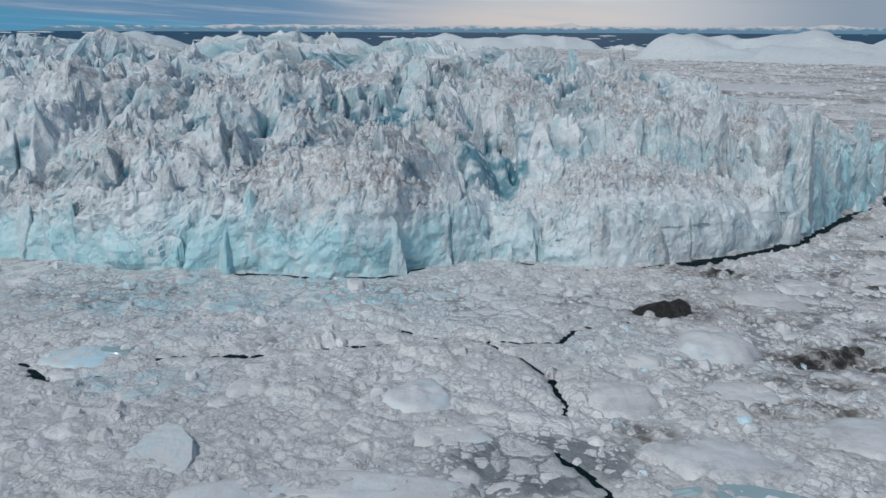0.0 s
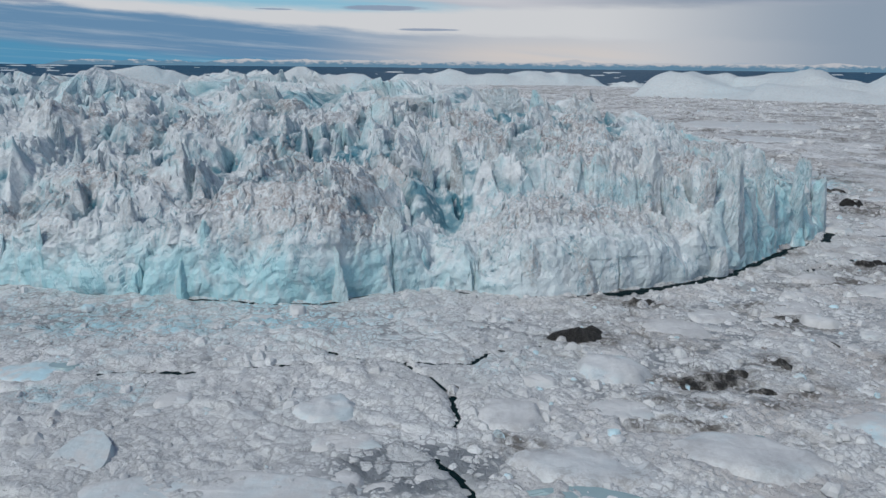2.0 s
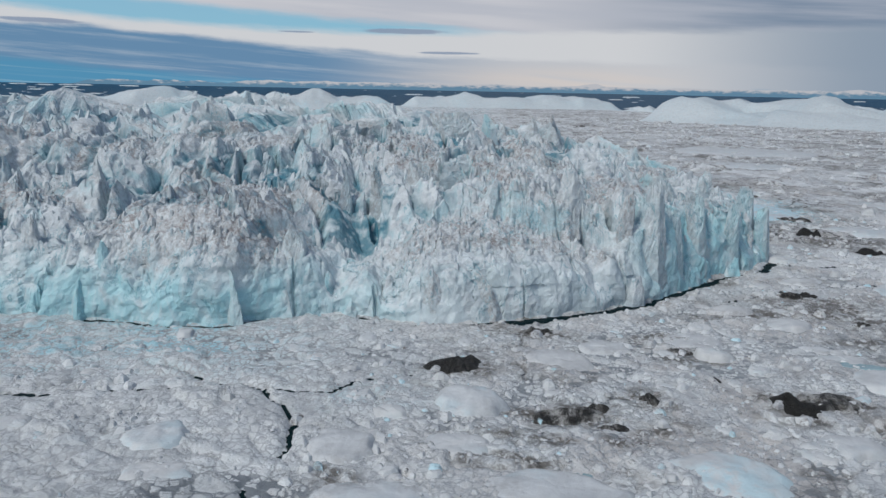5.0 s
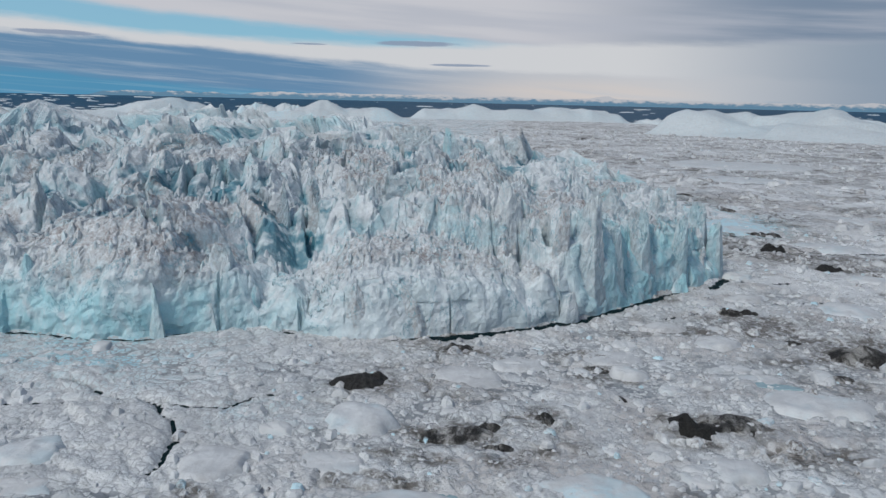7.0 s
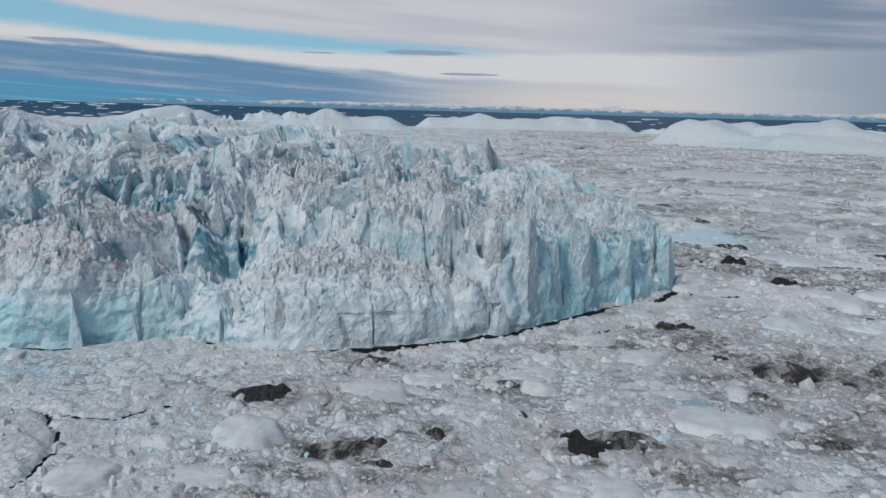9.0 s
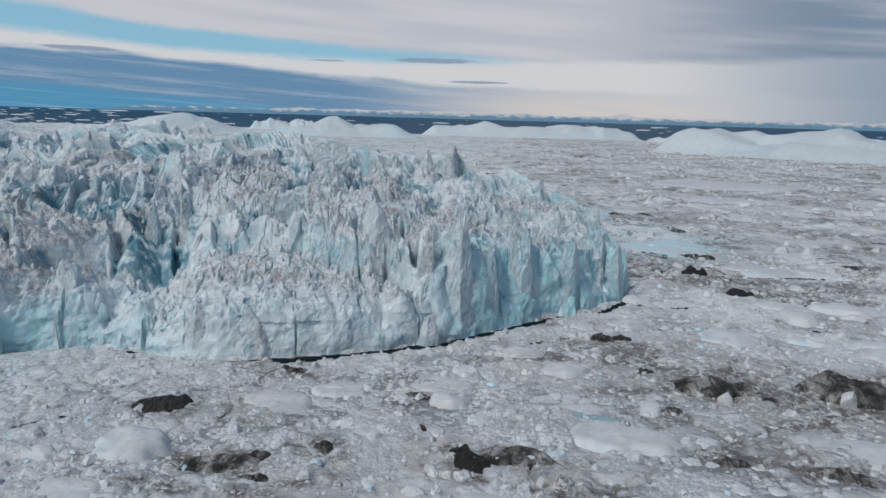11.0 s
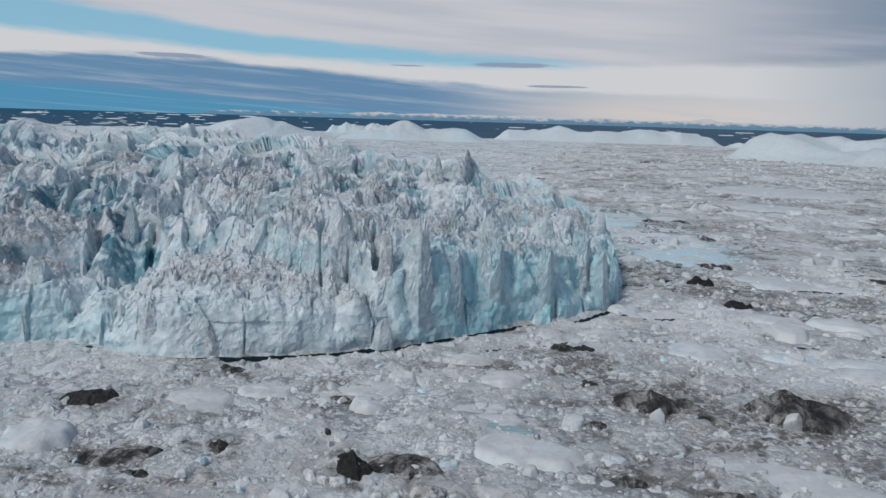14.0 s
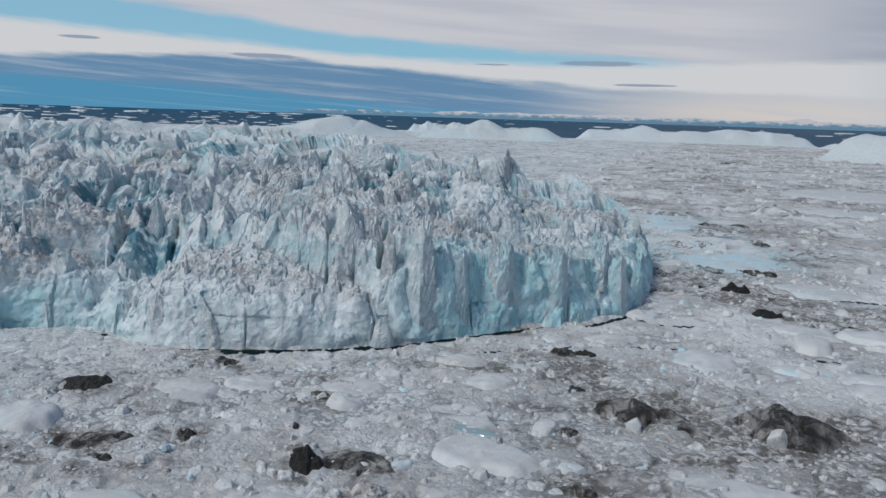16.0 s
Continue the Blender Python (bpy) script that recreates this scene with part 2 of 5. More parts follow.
def melange_material():
    """Packed brash ice: pieces of several sizes in grey slush, with dust."""
    n = Nodes("brash_ice_crust", 0.65)
    place = n.warped(0.35, 3.0)
    edge_a, rand_a, _ = n.cellular(0.21, place)
    edge_b, rand_b, _ = n.cellular(0.62, n.warped(0.9, 1.1))
    edge_c, rand_c, _ = n.cellular(0.045, n.warped(0.06, 14.0))
    big = n.step(0.50, 0.56, rand_a)
    thin = n.attr("slush")
    small = n.math("MULTIPLY", n.step(0.02, 0.14, edge_b), n.step(-0.04, 0.04, n.math("SUBTRACT", rand_b, n.math("MULTIPLY_ADD", thin, 0.66, -0.02))))
    whole = n.math("MULTIPLY", n.step(0.015, 0.09, edge_a), n.math("SUBTRACT", 1.0, n.math("MULTIPLY", thin, 0.25)))
    cover = n.math("MAXIMUM", n.math("MULTIPLY", whole, big), n.math("MULTIPLY", small, n.math("SUBTRACT", 1.0, n.math("MULTIPLY", big, n.step(0.0, 0.015, edge_a)))))
    grain = n.noise(0.8, 8, 0.7, twist=0.6)
    tone = n.math("MULTIPLY_ADD", rand_b, 0.35, n.math("MULTIPLY_ADD", rand_a, 0.35, n.math("MULTIPLY", n.attr("tone"), 0.45)))
    tone = n.math("ADD", tone, n.math("MULTIPLY", n.math("SUBTRACT", grain, 0.5), 0.9), clamp=True)
    tone = n.math("ADD", tone, n.math("MULTIPLY", n.math("SUBTRACT", rand_c, 0.5), 0.5), clamp=True)
    colour = n.mix(tone, (0.48, 0.505, 0.515), (0.78, 0.81, 0.815))
    warm = n.math("MULTIPLY", n.step(0.42, 0.62, n.noise(0.055, 6, 0.62)), n.attr("warm"))
    colour = n.mix(warm, colour, (0.53, 0.50, 0.48))
    colour = n.mix(n.math("MULTIPLY", n.attr("blue"), n.step(0.36, 0.58, n.noise(0.22, 6)), clamp=True), colour, (0.44, 0.70, 0.77))
    gap = n.mix(n.math("ADD", thin, n.math("MULTIPLY", n.step(0.45, 0.7, grain), 0.5), clamp=True), (0.52, 0.54, 0.555), (0.22, 0.245, 0.265))
    colour = n.mix(cover, gap, colour)
    for scale, wide, over, amount in ((0.035, 0.007, 0.02, 0.7), (0.11, 0.010, 0.04, 0.40), (0.40, 0.016, 0.12, 0.25)):
        vein = n.math("ABSOLUTE", n.math("SUBTRACT", n.noise(scale, 6, 0.6, stretch=(0.7, 1, 1), twist=1.0), 0.5))
        vein = n.math("MULTIPLY", n.step(wide, wide * 0.15, vein), n.step(0.50, 0.60, n.noise(over, 4)))
        colour = n.mix(n.math("MULTIPLY", vein, amount), colour, (0.10, 0.11, 0.115))
    far = n.attr("rubble")
    coarse = n.noise(0.060, 9, 0.68, stretch=(1, 0.55, 1), twist=0.8)
    colour = n.mix(n.math("MULTIPLY", n.step(0.545, 0.66, coarse), n.math("MULTIPLY", far, 0.6)), colour, (0.27, 0.25, 0.22))
    colour = n.mix(n.math("MULTIPLY", n.step(0.45, 0.35, coarse), n.math("MULTIPLY", far, 0.55)), colour, (0.75, 0.76, 0.755))
    broad = n.noise(0.014, 7, 0.6, stretch=(0.8, 0.5, 1), twist=0.7)
    colour = n.mix(n.math("MULTIPLY", n.step(0.54, 0.64, broad), n.math("MULTIPLY", far, 0.6)), colour, (0.77, 0.79, 0.79))
    colour = n.mix(n.math("MULTIPLY", n.step(0.47, 0.36, broad), n.math("MULTIPLY", far, 0.28)), colour, (0.43, 0.40, 0.365))
    flecks = n.noise(0.15, 8, 0.72, stretch=(1, 0.6, 1), twist=0.8)
    colour = n.mix(n.math("MULTIPLY", n.step(0.52, 0.60, flecks), n.math("MULTIPLY", n.step(0.46, 0.60, n.noise(0.018, 5, 0.6, stretch=(1, 0.7, 1))), n.math("MULTIPLY", far, 0.9))), colour, (0.13, 0.12, 0.105))
    sheet = n.math("MULTIPLY", n.step(0.60, 0.66, rand_c), n.math("MULTIPLY", n.step(0.02, 0.10, edge_c), far))
    colour = n.mix(n.math("MULTIPLY", sheet, 0.8), colour, (0.73, 0.75, 0.755))
    dark = n.math("ABSOLUTE", n.math("SUBTRACT", n.noise(0.024, 8, 0.66, stretch=(0.8, 0.8, 1), twist=1.2), 0.5))
    colour = n.mix(n.math("MULTIPLY", n.step(0.015, 0.003, dark), n.math("MULTIPLY", far, n.step(0.45, 0.58, n.noise(0.015, 4)))), colour, (0.085, 0.08, 0.075))
    dirt = n.math("MULTIPLY", n.attr("dirt"), n.step(0.40, 0.56, n.noise(0.40, 9, 0.74, twist=0.9)), clamp=True)
    colour = n.mix(n.math("MULTIPLY", dirt, 0.92), colour, (0.115, 0.102, 0.085))
    normal = n.bump(n.math("MULTIPLY", n.step(0.0, 0.25, edge_a), big), 0.5, 0.7)
    normal = n.bump(n.math("MULTIPLY", n.step(0.0, 0.22, edge_b), n.step(0.42, 0.62, n.noise(0.1, 4))), 0.4, 0.3, normal)
    normal = n.bump(n.noise(0.8, 9, 0.72, twist=0.6), 0.7, 0.8, normal)
    return n.done(colour, normal)


def snow_material():
    """Clean floe ice with a little dust and pale blue."""
    n = Nodes("floe_ice", 0.6)
    rand = n.node("ShaderNodeObjectInfo", 5)
    piece = n.node("ShaderNodeNewGeometry", 8)
    colour = n.mix(n.step(0.35, 0.7, n.noise(0.3, 5)), (0.72, 0.75, 0.76), (0.58, 0.605, 0.62))
    colour = n.mix(n.math("MULTIPLY", rand, 0.30), colour, (0.60, 0.565, 0.535))
    colour = n.mix(n.math("MULTIPLY", piece, 0.45), colour, (0.45, 0.465, 0.475))
    colour = n.mix(n.math("MULTIPLY", n.step(0.45, 0.68, n.noise(0.12, 6, 0.62, twist=0.5)), 0.35), colour, (0.42, 0.43, 0.435))
    colour = n.mix(n.math("MULTIPLY", n.attr("blue"), n.step(0.3, 0.6, n.noise(0.4, 4)), clamp=True), colour, (0.50, 0.74, 0.82))
    dirt = n.math("MULTIPLY", n.attr("dirt"), n.step(0.42, 0.62, n.noise(0.9, 6, 0.7, twist=0.6)), clamp=True)
    colour = n.mix(dirt, colour, (0.15, 0.13, 0.12))
    normal = n.bump(n.noise(0.7, 6, 0.6), 0.5, 0.5)
    normal = n.bump(n.noise(4.0, 4, 0.6), 0.15, 0.08, normal)
    return n.done(colour, normal)


def debris_material():
    """Ice black with moraine grit, paler where the ice shows."""
    n = Nodes("gritty_ice", 0.8)
    grit = n.step(0.40, 0.70, n.noise(1.4, 8, 0.75, twist=0.8))
    colour = n.mix(grit, (0.010, 0.010, 0.009), n.mix(n.attr("pale"), (0.030, 0.028, 0.026), (0.11, 0.10, 0.088)))
    colour = n.mix(n.math("MULTIPLY", n.step(0.56, 0.66, n.noise(3.5, 6, 0.7)), n.math("MULTIPLY_ADD", n.attr("pale"), 0.6, 0.08)), colour, (0.30, 0.29, 0.27))
    pale = n.math("MULTIPLY", n.attr("pale"), n.step(0.43, 0.58, n.noise(0.30, 9, 0.74, stretch=(1, 0.5, 0.6), twist=0.9)), clamp=True)
    colour = n.mix(pale, colour, n.mix(n.noise(2.5, 6, 0.7), (0.22, 0.21, 0.195), (0.60, 0.60, 0.58)))
    chips = n.cellular(0.7, n.warped(0.8, 1.0))[2]
    normal = n.bump(chips, 0.9, 0.8)
    normal = n.bump(n.noise(2.6, 8, 0.72), 0.9, 0.4, normal)
    return n.done(colour, normal)


def water_material():
    n = Nodes("sea_water", 0.12)
    n.shader.inputs["IOR"].default_value = 1.33
    far = n.noise(0.004, 4, 0.6, stretch=(0.35, 1, 1))
    n.shader.inputs["Specular IOR Level"].default_value = 0.05
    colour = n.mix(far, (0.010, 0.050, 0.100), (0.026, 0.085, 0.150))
    # near water is almost black: the brash's shade on the leads is in its colour
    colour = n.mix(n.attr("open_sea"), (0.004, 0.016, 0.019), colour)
    normal = n.bump(n.noise(0.35, 5, 0.6), 0.8, 1.0)
    return n.done(colour, normal, 0.5)


ICE, MELANGE, SNOW, DEBRIS, WATER = ice_material(), melange_material(), snow_material(), debris_material(), water_material()
POOL = Nodes("melt_pool", 0.15)
POOL = POOL.done(POOL.mix(POOL.noise(0.4, 4), (0.26, 0.36, 0.38), (0.36, 0.50, 0.53)), POOL.bump(POOL.noise(2.0, 3), 0.1, 0.1))
HILLS = Nodes("far_hills", 0.9)
_uv = HILLS.tree.nodes.new("ShaderNodeUVMap")
_uv.uv_map = "bearing"
_xyz = HILLS.tree.nodes.new("ShaderNodeSeparateXYZ")
HILLS.tree.links.new(_uv.outputs[0], _xyz.inputs[0])
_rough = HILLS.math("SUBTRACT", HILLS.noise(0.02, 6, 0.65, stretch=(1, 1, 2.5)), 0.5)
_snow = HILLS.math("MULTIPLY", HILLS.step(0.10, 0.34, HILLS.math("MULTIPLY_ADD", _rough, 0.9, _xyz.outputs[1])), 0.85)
# the hills shine by themselves, unlit, with the haze's blue in their colour
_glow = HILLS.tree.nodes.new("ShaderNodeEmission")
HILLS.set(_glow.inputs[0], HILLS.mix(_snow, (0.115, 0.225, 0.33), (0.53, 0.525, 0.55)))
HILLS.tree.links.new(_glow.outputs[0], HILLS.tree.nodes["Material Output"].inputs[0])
HILLS = HILLS.material


def sky_material():
    """Distant cloud cover: u is the bearing and v the elevation, both in degrees."""
    n = Nodes("cloud_cover")
    t = n.tree
    split = t.nodes.new("ShaderNodeSeparateXYZ")
    uv = t.nodes.new("ShaderNodeUVMap")
    uv.uv_map = "bearing"
    t.links.new(uv.outputs[0], split.inputs[0])
    u0, v0 = split.outputs[0], split.outputs[1]

    def streak(su, sv, detail=5, rough=0.55, lift=0.0):
        c = t.nodes.new("ShaderNodeCombineXYZ")
        n.set(c.inputs[0], n.math("MULTIPLY", u0, su)), n.set(c.inputs[1], n.math("MULTIPLY", n.math("MULTIPLY_ADD", u0, 0.06, v0), sv)), n.set(c.inputs[2], lift)
        return n.node("ShaderNodeTexNoise", 0, Vector=c.outputs[0], Scale=1.0, Detail=detail, Roughness=rough)

    def edge(stops):
        """Elevation of a cloud's edge over the bearing, -60 to 40 degrees."""
        r = t.nodes.new("ShaderNodeValToRGB")
        r.color_ramp.interpolation = "B_SPLINE"
        n.set(r.inputs[0], n.math("MULTIPLY_ADD", u0, 0.01, 0.6))
        e = r.color_ramp.elements
        while len(e) < len(stops):
            e.new(0.5)
        for one, (a, h) in zip(e, stops):
            one.position, one.color = a * 0.01 + 0.6, (h * 0.1, h * 0.1, h * 0.1, 1)
        return n.math("MULTIPLY", r.outputs[0], 10.0)

    v = n.math("ADD", v0, n.math("MULTIPLY", n.math("SUBTRACT", streak(0.16, 1.1, 6, 0.6), 0.5), 1.1))
    soft = streak(0.05, 0.8, 5, 0.5, 3.0)
    # high cloud, grey towards the right
    high = n.mix(n.step(-2, 20, u0), (0.545, 0.555, 0.60), (0.19, 0.255, 0.35))
    high = n.mix(n.math("MULTIPLY", n.step(0.40, 0.68, soft), 0.7), high, (0.43, 0.46, 0.53))
    # clear gap under it
    gap_top = edge([(-60, 8.6), (-43, 7.2), (-35, 6.6), (-28, 5.6), (-20, 5.2), (-11, 4.65), (3, 4.0), (40, 2.0)])
    clear = n.mix(n.step(2.0, 7.0, v0), (0.26, 0.50, 0.63), (0.24, 0.46, 0.62))
    below_gap = n.step(0.35, -0.35, n.math("SUBTRACT", v, gap_top))
    colour = n.mix(n.math("MULTIPLY", below_gap, n.step(6, -6, u0)), high, clear)
    # white streak
    white_top = edge([(-60, 5.6), (-49, 5.25), (-40, 4.9), (-30, 4.35), (-20, 3.8), (-11, 3.8), (4, 4.1), (40, 4.5)])
    white = n.mix(n.step(6, 25, u0), (0.60, 0.615, 0.64), (0.26, 0.325, 0.41))
    colour = n.mix(n.step(0.45, -0.30, n.math("SUBTRACT", v, white_top)), colour, white)
    # blue-grey bank that tapers to the right
    bank_top = edge([(-60, 2.7), (-50, 3.0), (-41, 3.5), (-33, 3.95), (-24, 3.3), (-15, 2.75), (-8, 2.35), (40, 1.5)])
    bank = n.mix(n.step(0.46, 0.76, streak(0.07, 1.7, 6, 0.6, 7.0)), (0.13, 0.25, 0.40), (0.36, 0.44, 0.54))
    bank = n.mix(n.step(-16, 2, u0), bank, (0.50, 0.52, 0.56))
    colour = n.mix(n.math("MULTIPLY", n.step(0.25, -0.25, n.math("SUBTRACT", v, bank_top)), n.step(26, -2, u0)), colour, bank)
    # clear blue over the sea on the left
    low_top = edge([(-60, 2.2), (-50, 1.9), (-41, 1.6), (-32, 1.4), (-24, 0.7), (-15, 0.3), (-5, 0.2), (40, 0.1)])
    low = n.mix(n.step(0.5, 0.75, streak(0.05, 2.6, 4, 0.5, 12.0)), (0.085, 0.27, 0.44), (0.26, 0.42, 0.54))
    colour = n.mix(n.step(0.25, -0.3, n.math("SUBTRACT", v, low_top)), colour, low)
    # small dark lens clouds
    for a, h, wide, tall in ((-8.0, 4.02, 3.6, 0.20), (-4.7, 2.58, 2.4, 0.10), (-44, 4.44, 1.5, 0.12), (-32, 3.85, 3.0, 0.16), (-15.5, 3.8, 1.5, 0.06)):
        dx, dy = n.math("MULTIPLY", n.math("SUBTRACT", u0, a), 1 / wide), n.math("MULTIPLY", n.math("SUBTRACT", v0, h), 1 / tall)
        far = n.math("ADD", n.math("MULTIPLY", dx, dx), n.math("MULTIPLY", dy, dy))
        far = n.math("ADD", far, n.math("MULTIPLY", n.math("SUBTRACT", streak(0.6, 2.0, 4), 0.5), 1.6))
        colour = n.mix(n.math("MULTIPLY", n.step(1.1, 0.4, far), 0.9), colour, (0.25, 0.31, 0.42))
    # warm light near the horizon
    glow = n.math("MULTIPLY", n.math("MULTIPLY", n.step(-16, 4, u0), n.step(16, 5, u0)), n.math("MULTIPLY", n.step(2.2, 0.7, v0), n.step(0.2, 0.6, streak(0.08, 1.6, 4, 0.5, 20.0))))
    colour = n.mix(n.math("MULTIPLY", glow, 0.5), colour, (0.70, 0.60, 0.53))
    glowing = t.nodes.new("ShaderNodeEmission")
    t.links.new(colour, glowing.inputs[0])
    t.links.new(glowing.outputs[0], t.nodes["Material Output"].inputs[0])
    return n.material


# ---------------------------------------------------------------- sky backdrop, sea, far hills
MID = (90.0, 0.0)                       # middle of the flight


def ring(name, radius, material, bearings, heights, uv=False):
    """A curved strip round MID: rows of heights over bearings in degrees."""
    a = np.radians(bearings)
    x, y = MID[0] + radius * np.sin(a), MID[1] + radius * np.cos(a)
    z = np.asarray(heights, float)
    rows = z.shape[0]
    verts = np.stack([np.broadcast_to(x, z.shape), np.broadcast_to(y, z.shape), z], -1).reshape(-1, 3)
    mesh = raw_mesh(name, verts, grid_faces(rows, len(a)))
    if uv:
        layer = mesh.uv_layers.new(name="bearing")
        which = np.zeros(len(mesh.loops), np.int32)
        mesh.loops.foreach_get("vertex_index", which)
        el = np.degrees(np.arctan2(z - 60, radius)).reshape(-1)
        az = np.broadcast_to(bearings, z.shape).reshape(-1)
        layer.data.foreach_set("uv", np.stack([az[which], el[which]], -1).astype(np.float32).ravel())
    return put(name, mesh, material)


bearing = np.linspace(-72, 72, 145)
lift = np.linspace(-1.2, 16, 40)
tagged(ring("backdrop_sky", 4780, sky_material(), bearing, np.repeat((60 + 4780 * np.tan(np.radians(lift)))[:, None], 145, 1), True),
       "pale streaked cloud cover over a blue arctic sky", "sky", kind="structure")

# the sea: one sheet from under the ice to the horizon, which it meets a quarter of a degree under eye level
sr, sa = np.concatenate([np.linspace(0.3, 1200, 40), np.linspace(1300, 4740, 60)]), np.radians(np.linspace(0, 360, 181)[:-1])
SR, SA = np.meshgrid(sr, sa, indexing="ij")
SZ = -0.15 + 52 * smooth(2700, 4740, SR) ** 1.5
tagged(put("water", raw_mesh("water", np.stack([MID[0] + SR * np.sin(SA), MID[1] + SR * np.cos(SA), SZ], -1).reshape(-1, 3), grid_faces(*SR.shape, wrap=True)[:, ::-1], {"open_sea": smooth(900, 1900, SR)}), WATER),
       "dark blue-green sea water between the ice", "water", kind="structure")


def hill_range(name, radius, left, right, low, seed, rough):
    b = np.linspace(left, right, 400)
    fade = smooth(left, left + 6, b) * (1 - smooth(right - 6, right, b))
    crest = -0.5 + fade * (low + 0.66 + 0.22 * fbm(b * 0.22, b * 0 + seed, 5, seed) + rough * np.maximum(0, ridged(b * 0.3, b * 0 + 3.3, 3, seed + 5)))
    k = np.linspace(0, 1, 6)[:, None]
    z = 60 + radius * np.tan(np.radians(-0.5 + k * (crest + 0.5)[None]))
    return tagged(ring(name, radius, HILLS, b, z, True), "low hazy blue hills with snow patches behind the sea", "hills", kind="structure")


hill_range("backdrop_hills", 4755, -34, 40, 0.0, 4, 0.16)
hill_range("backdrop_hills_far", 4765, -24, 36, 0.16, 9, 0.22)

# ---------------------------------------------------------------- the iceberg
HUB = (0.0, 330.0)                      # the outline is told by bearing and radius about this place
OUTLINE = [(-300, 400), (-305, 330), (-262, 240), (-205, 194), (-150, 174), (-116.5, 168.5), (-105, 165.8), (-82.5, 159.5), (-66, 158), (-57, 158),
           (-48, 159), (-34.6, 156.5), (-15, 158), (-7, 167), (4.7, 170), (15, 171.8), (22.5, 169.3), (32, 165.4), (46.8, 169.2), (55.7, 173.6), (69, 179.8),
           (82, 186.8), (93.5, 195.5), (105, 209), (118.5, 224), (128, 235.5), (140, 243.5), (151, 262), (154, 284), (153.5, 320), (146, 370), (120, 415), (70, 440), (0, 455), (-100, 465), (-200, 455)]
_b = np.array([math.atan2(x - HUB[0], HUB[1] - y) for x, y in OUTLINE])
_r = np.array([math.hypot(x - HUB[0], y - HUB[1]) for x, y in OUTLINE])
_o = np.argsort(_b)
_b, _r = _b[_o], _r[_o]
# bearing (degrees), lip height, run of the face, end of the ledge and its height, end of the second rise and its height
SHAPE = np.array([
    (-180, 24, 5, 10, 30, 30, 40), (-75, 20, 4, 8, 26, 20, 36), (-45, 17, 3, 8, 22, 24, 32), (-32, 15, 3, 8, 19, 24, 31), (-23, 13, 2.5, 7, 19, 22, 29),
    (-18, 16, 3, 7, 21, 18, 27), (-10, 17, 3.2, 8, 23, 16, 29), (-5, 15, 2.5, 7, 21, 17, 28), (-1, 13, 3.5, 12, 19, 26, 26), (4, 11, 3.5, 16, 15, 38, 31),
    (8, 9, 3.5, 17, 14, 40, 33), (12, 12.5, 2.5, 26, 21, 45, 33), (20, 15, 2, 22, 22.5, 37, 33), (27, 15, 2, 16, 20, 28, 33), (33, 11, 3, 9, 16, 22, 32),
    (37, 16, 4, 6, 21, 14, 31), (42, 21, 3, 7, 27, 13, 30), (50, 20, 2.5, 7, 24, 16, 29), (58, 17, 3, 7, 21, 16, 27), (62, 14, 3, 7, 19, 18, 26), (70, 13, 3, 8, 19, 22, 26),
    (85, 15, 3, 8, 20, 22, 28), (110, 20, 4, 8, 26, 24, 32), (180, 24, 5, 10, 30, 30, 40)])
HOLLOWS = [(-168, 276, 13, 6, 20, 10), (-161, 300, 9, 5, 10, 9), (-116, 260, 10, 5, 0, 10), (-118, 300, 9, 5, 15, 8), (-95, 226, 16, 4, 25, 7), (-2, 196, 3.8, 2.6, 20, 7), (-36, 223, 5, 3, 0, 7),
           (-13, 206, 4.2, 2.6, 30, 8), (10, 186, 3, 2, 0, 3), (-75, 300, 12, 4, 30, 7), (14, 206, 2, 8, 15, 7), (62, 215, 2, 7, 0, 8), (45, 217, 2, 8, -10, 7), (84, 211, 1.8, 7, 20, 9)]   # x, y, half axes, turn, depth


_fine = np.radians(np.arange(-360, 360, 0.25))
_soft = np.exp(-0.5 * (np.arange(-14, 15) / 5.0) ** 2)
_round = np.convolve(np.interp(_fine, np.concatenate([_b - 2 * math.pi, _b, _b + 2 * math.pi]), np.tile(_r, 3)), _soft / _soft.sum(), "same")


def outline_radius(b):
    return np.interp(b, _fine, _round)


def shape(k, b):
    return np.interp(np.degrees(b), SHAPE[:, 0], SHAPE[:, k])


def inward(x, y):
    """Bearing about the hub and distance inside the outline."""
    b = np.arctan2(x - HUB[0], HUB[1] - y)
    return b, outline_radius(b) - np.hypot(x - HUB[0], y - HUB[1])


def calm_at(x, y):
    """1 on smooth dusted slopes, 0 where the ice is broken into seracs."""
    c = smooth(0.10, 0.42, fbm(x / 30 + 4, y / 24, 3, 91))
    for cx, cy, rx, ry, turn in ((48, 190, 34, 11, 14), (-28, 168, 30, 9, 0), (26, 190, 14, 12, 0), (-95, 190, 22, 8, -10), (-60, 240, 26, 9, 10)):
        c = np.maximum(c, spot(x, y, cx, cy, rx, ry, turn))
    return c


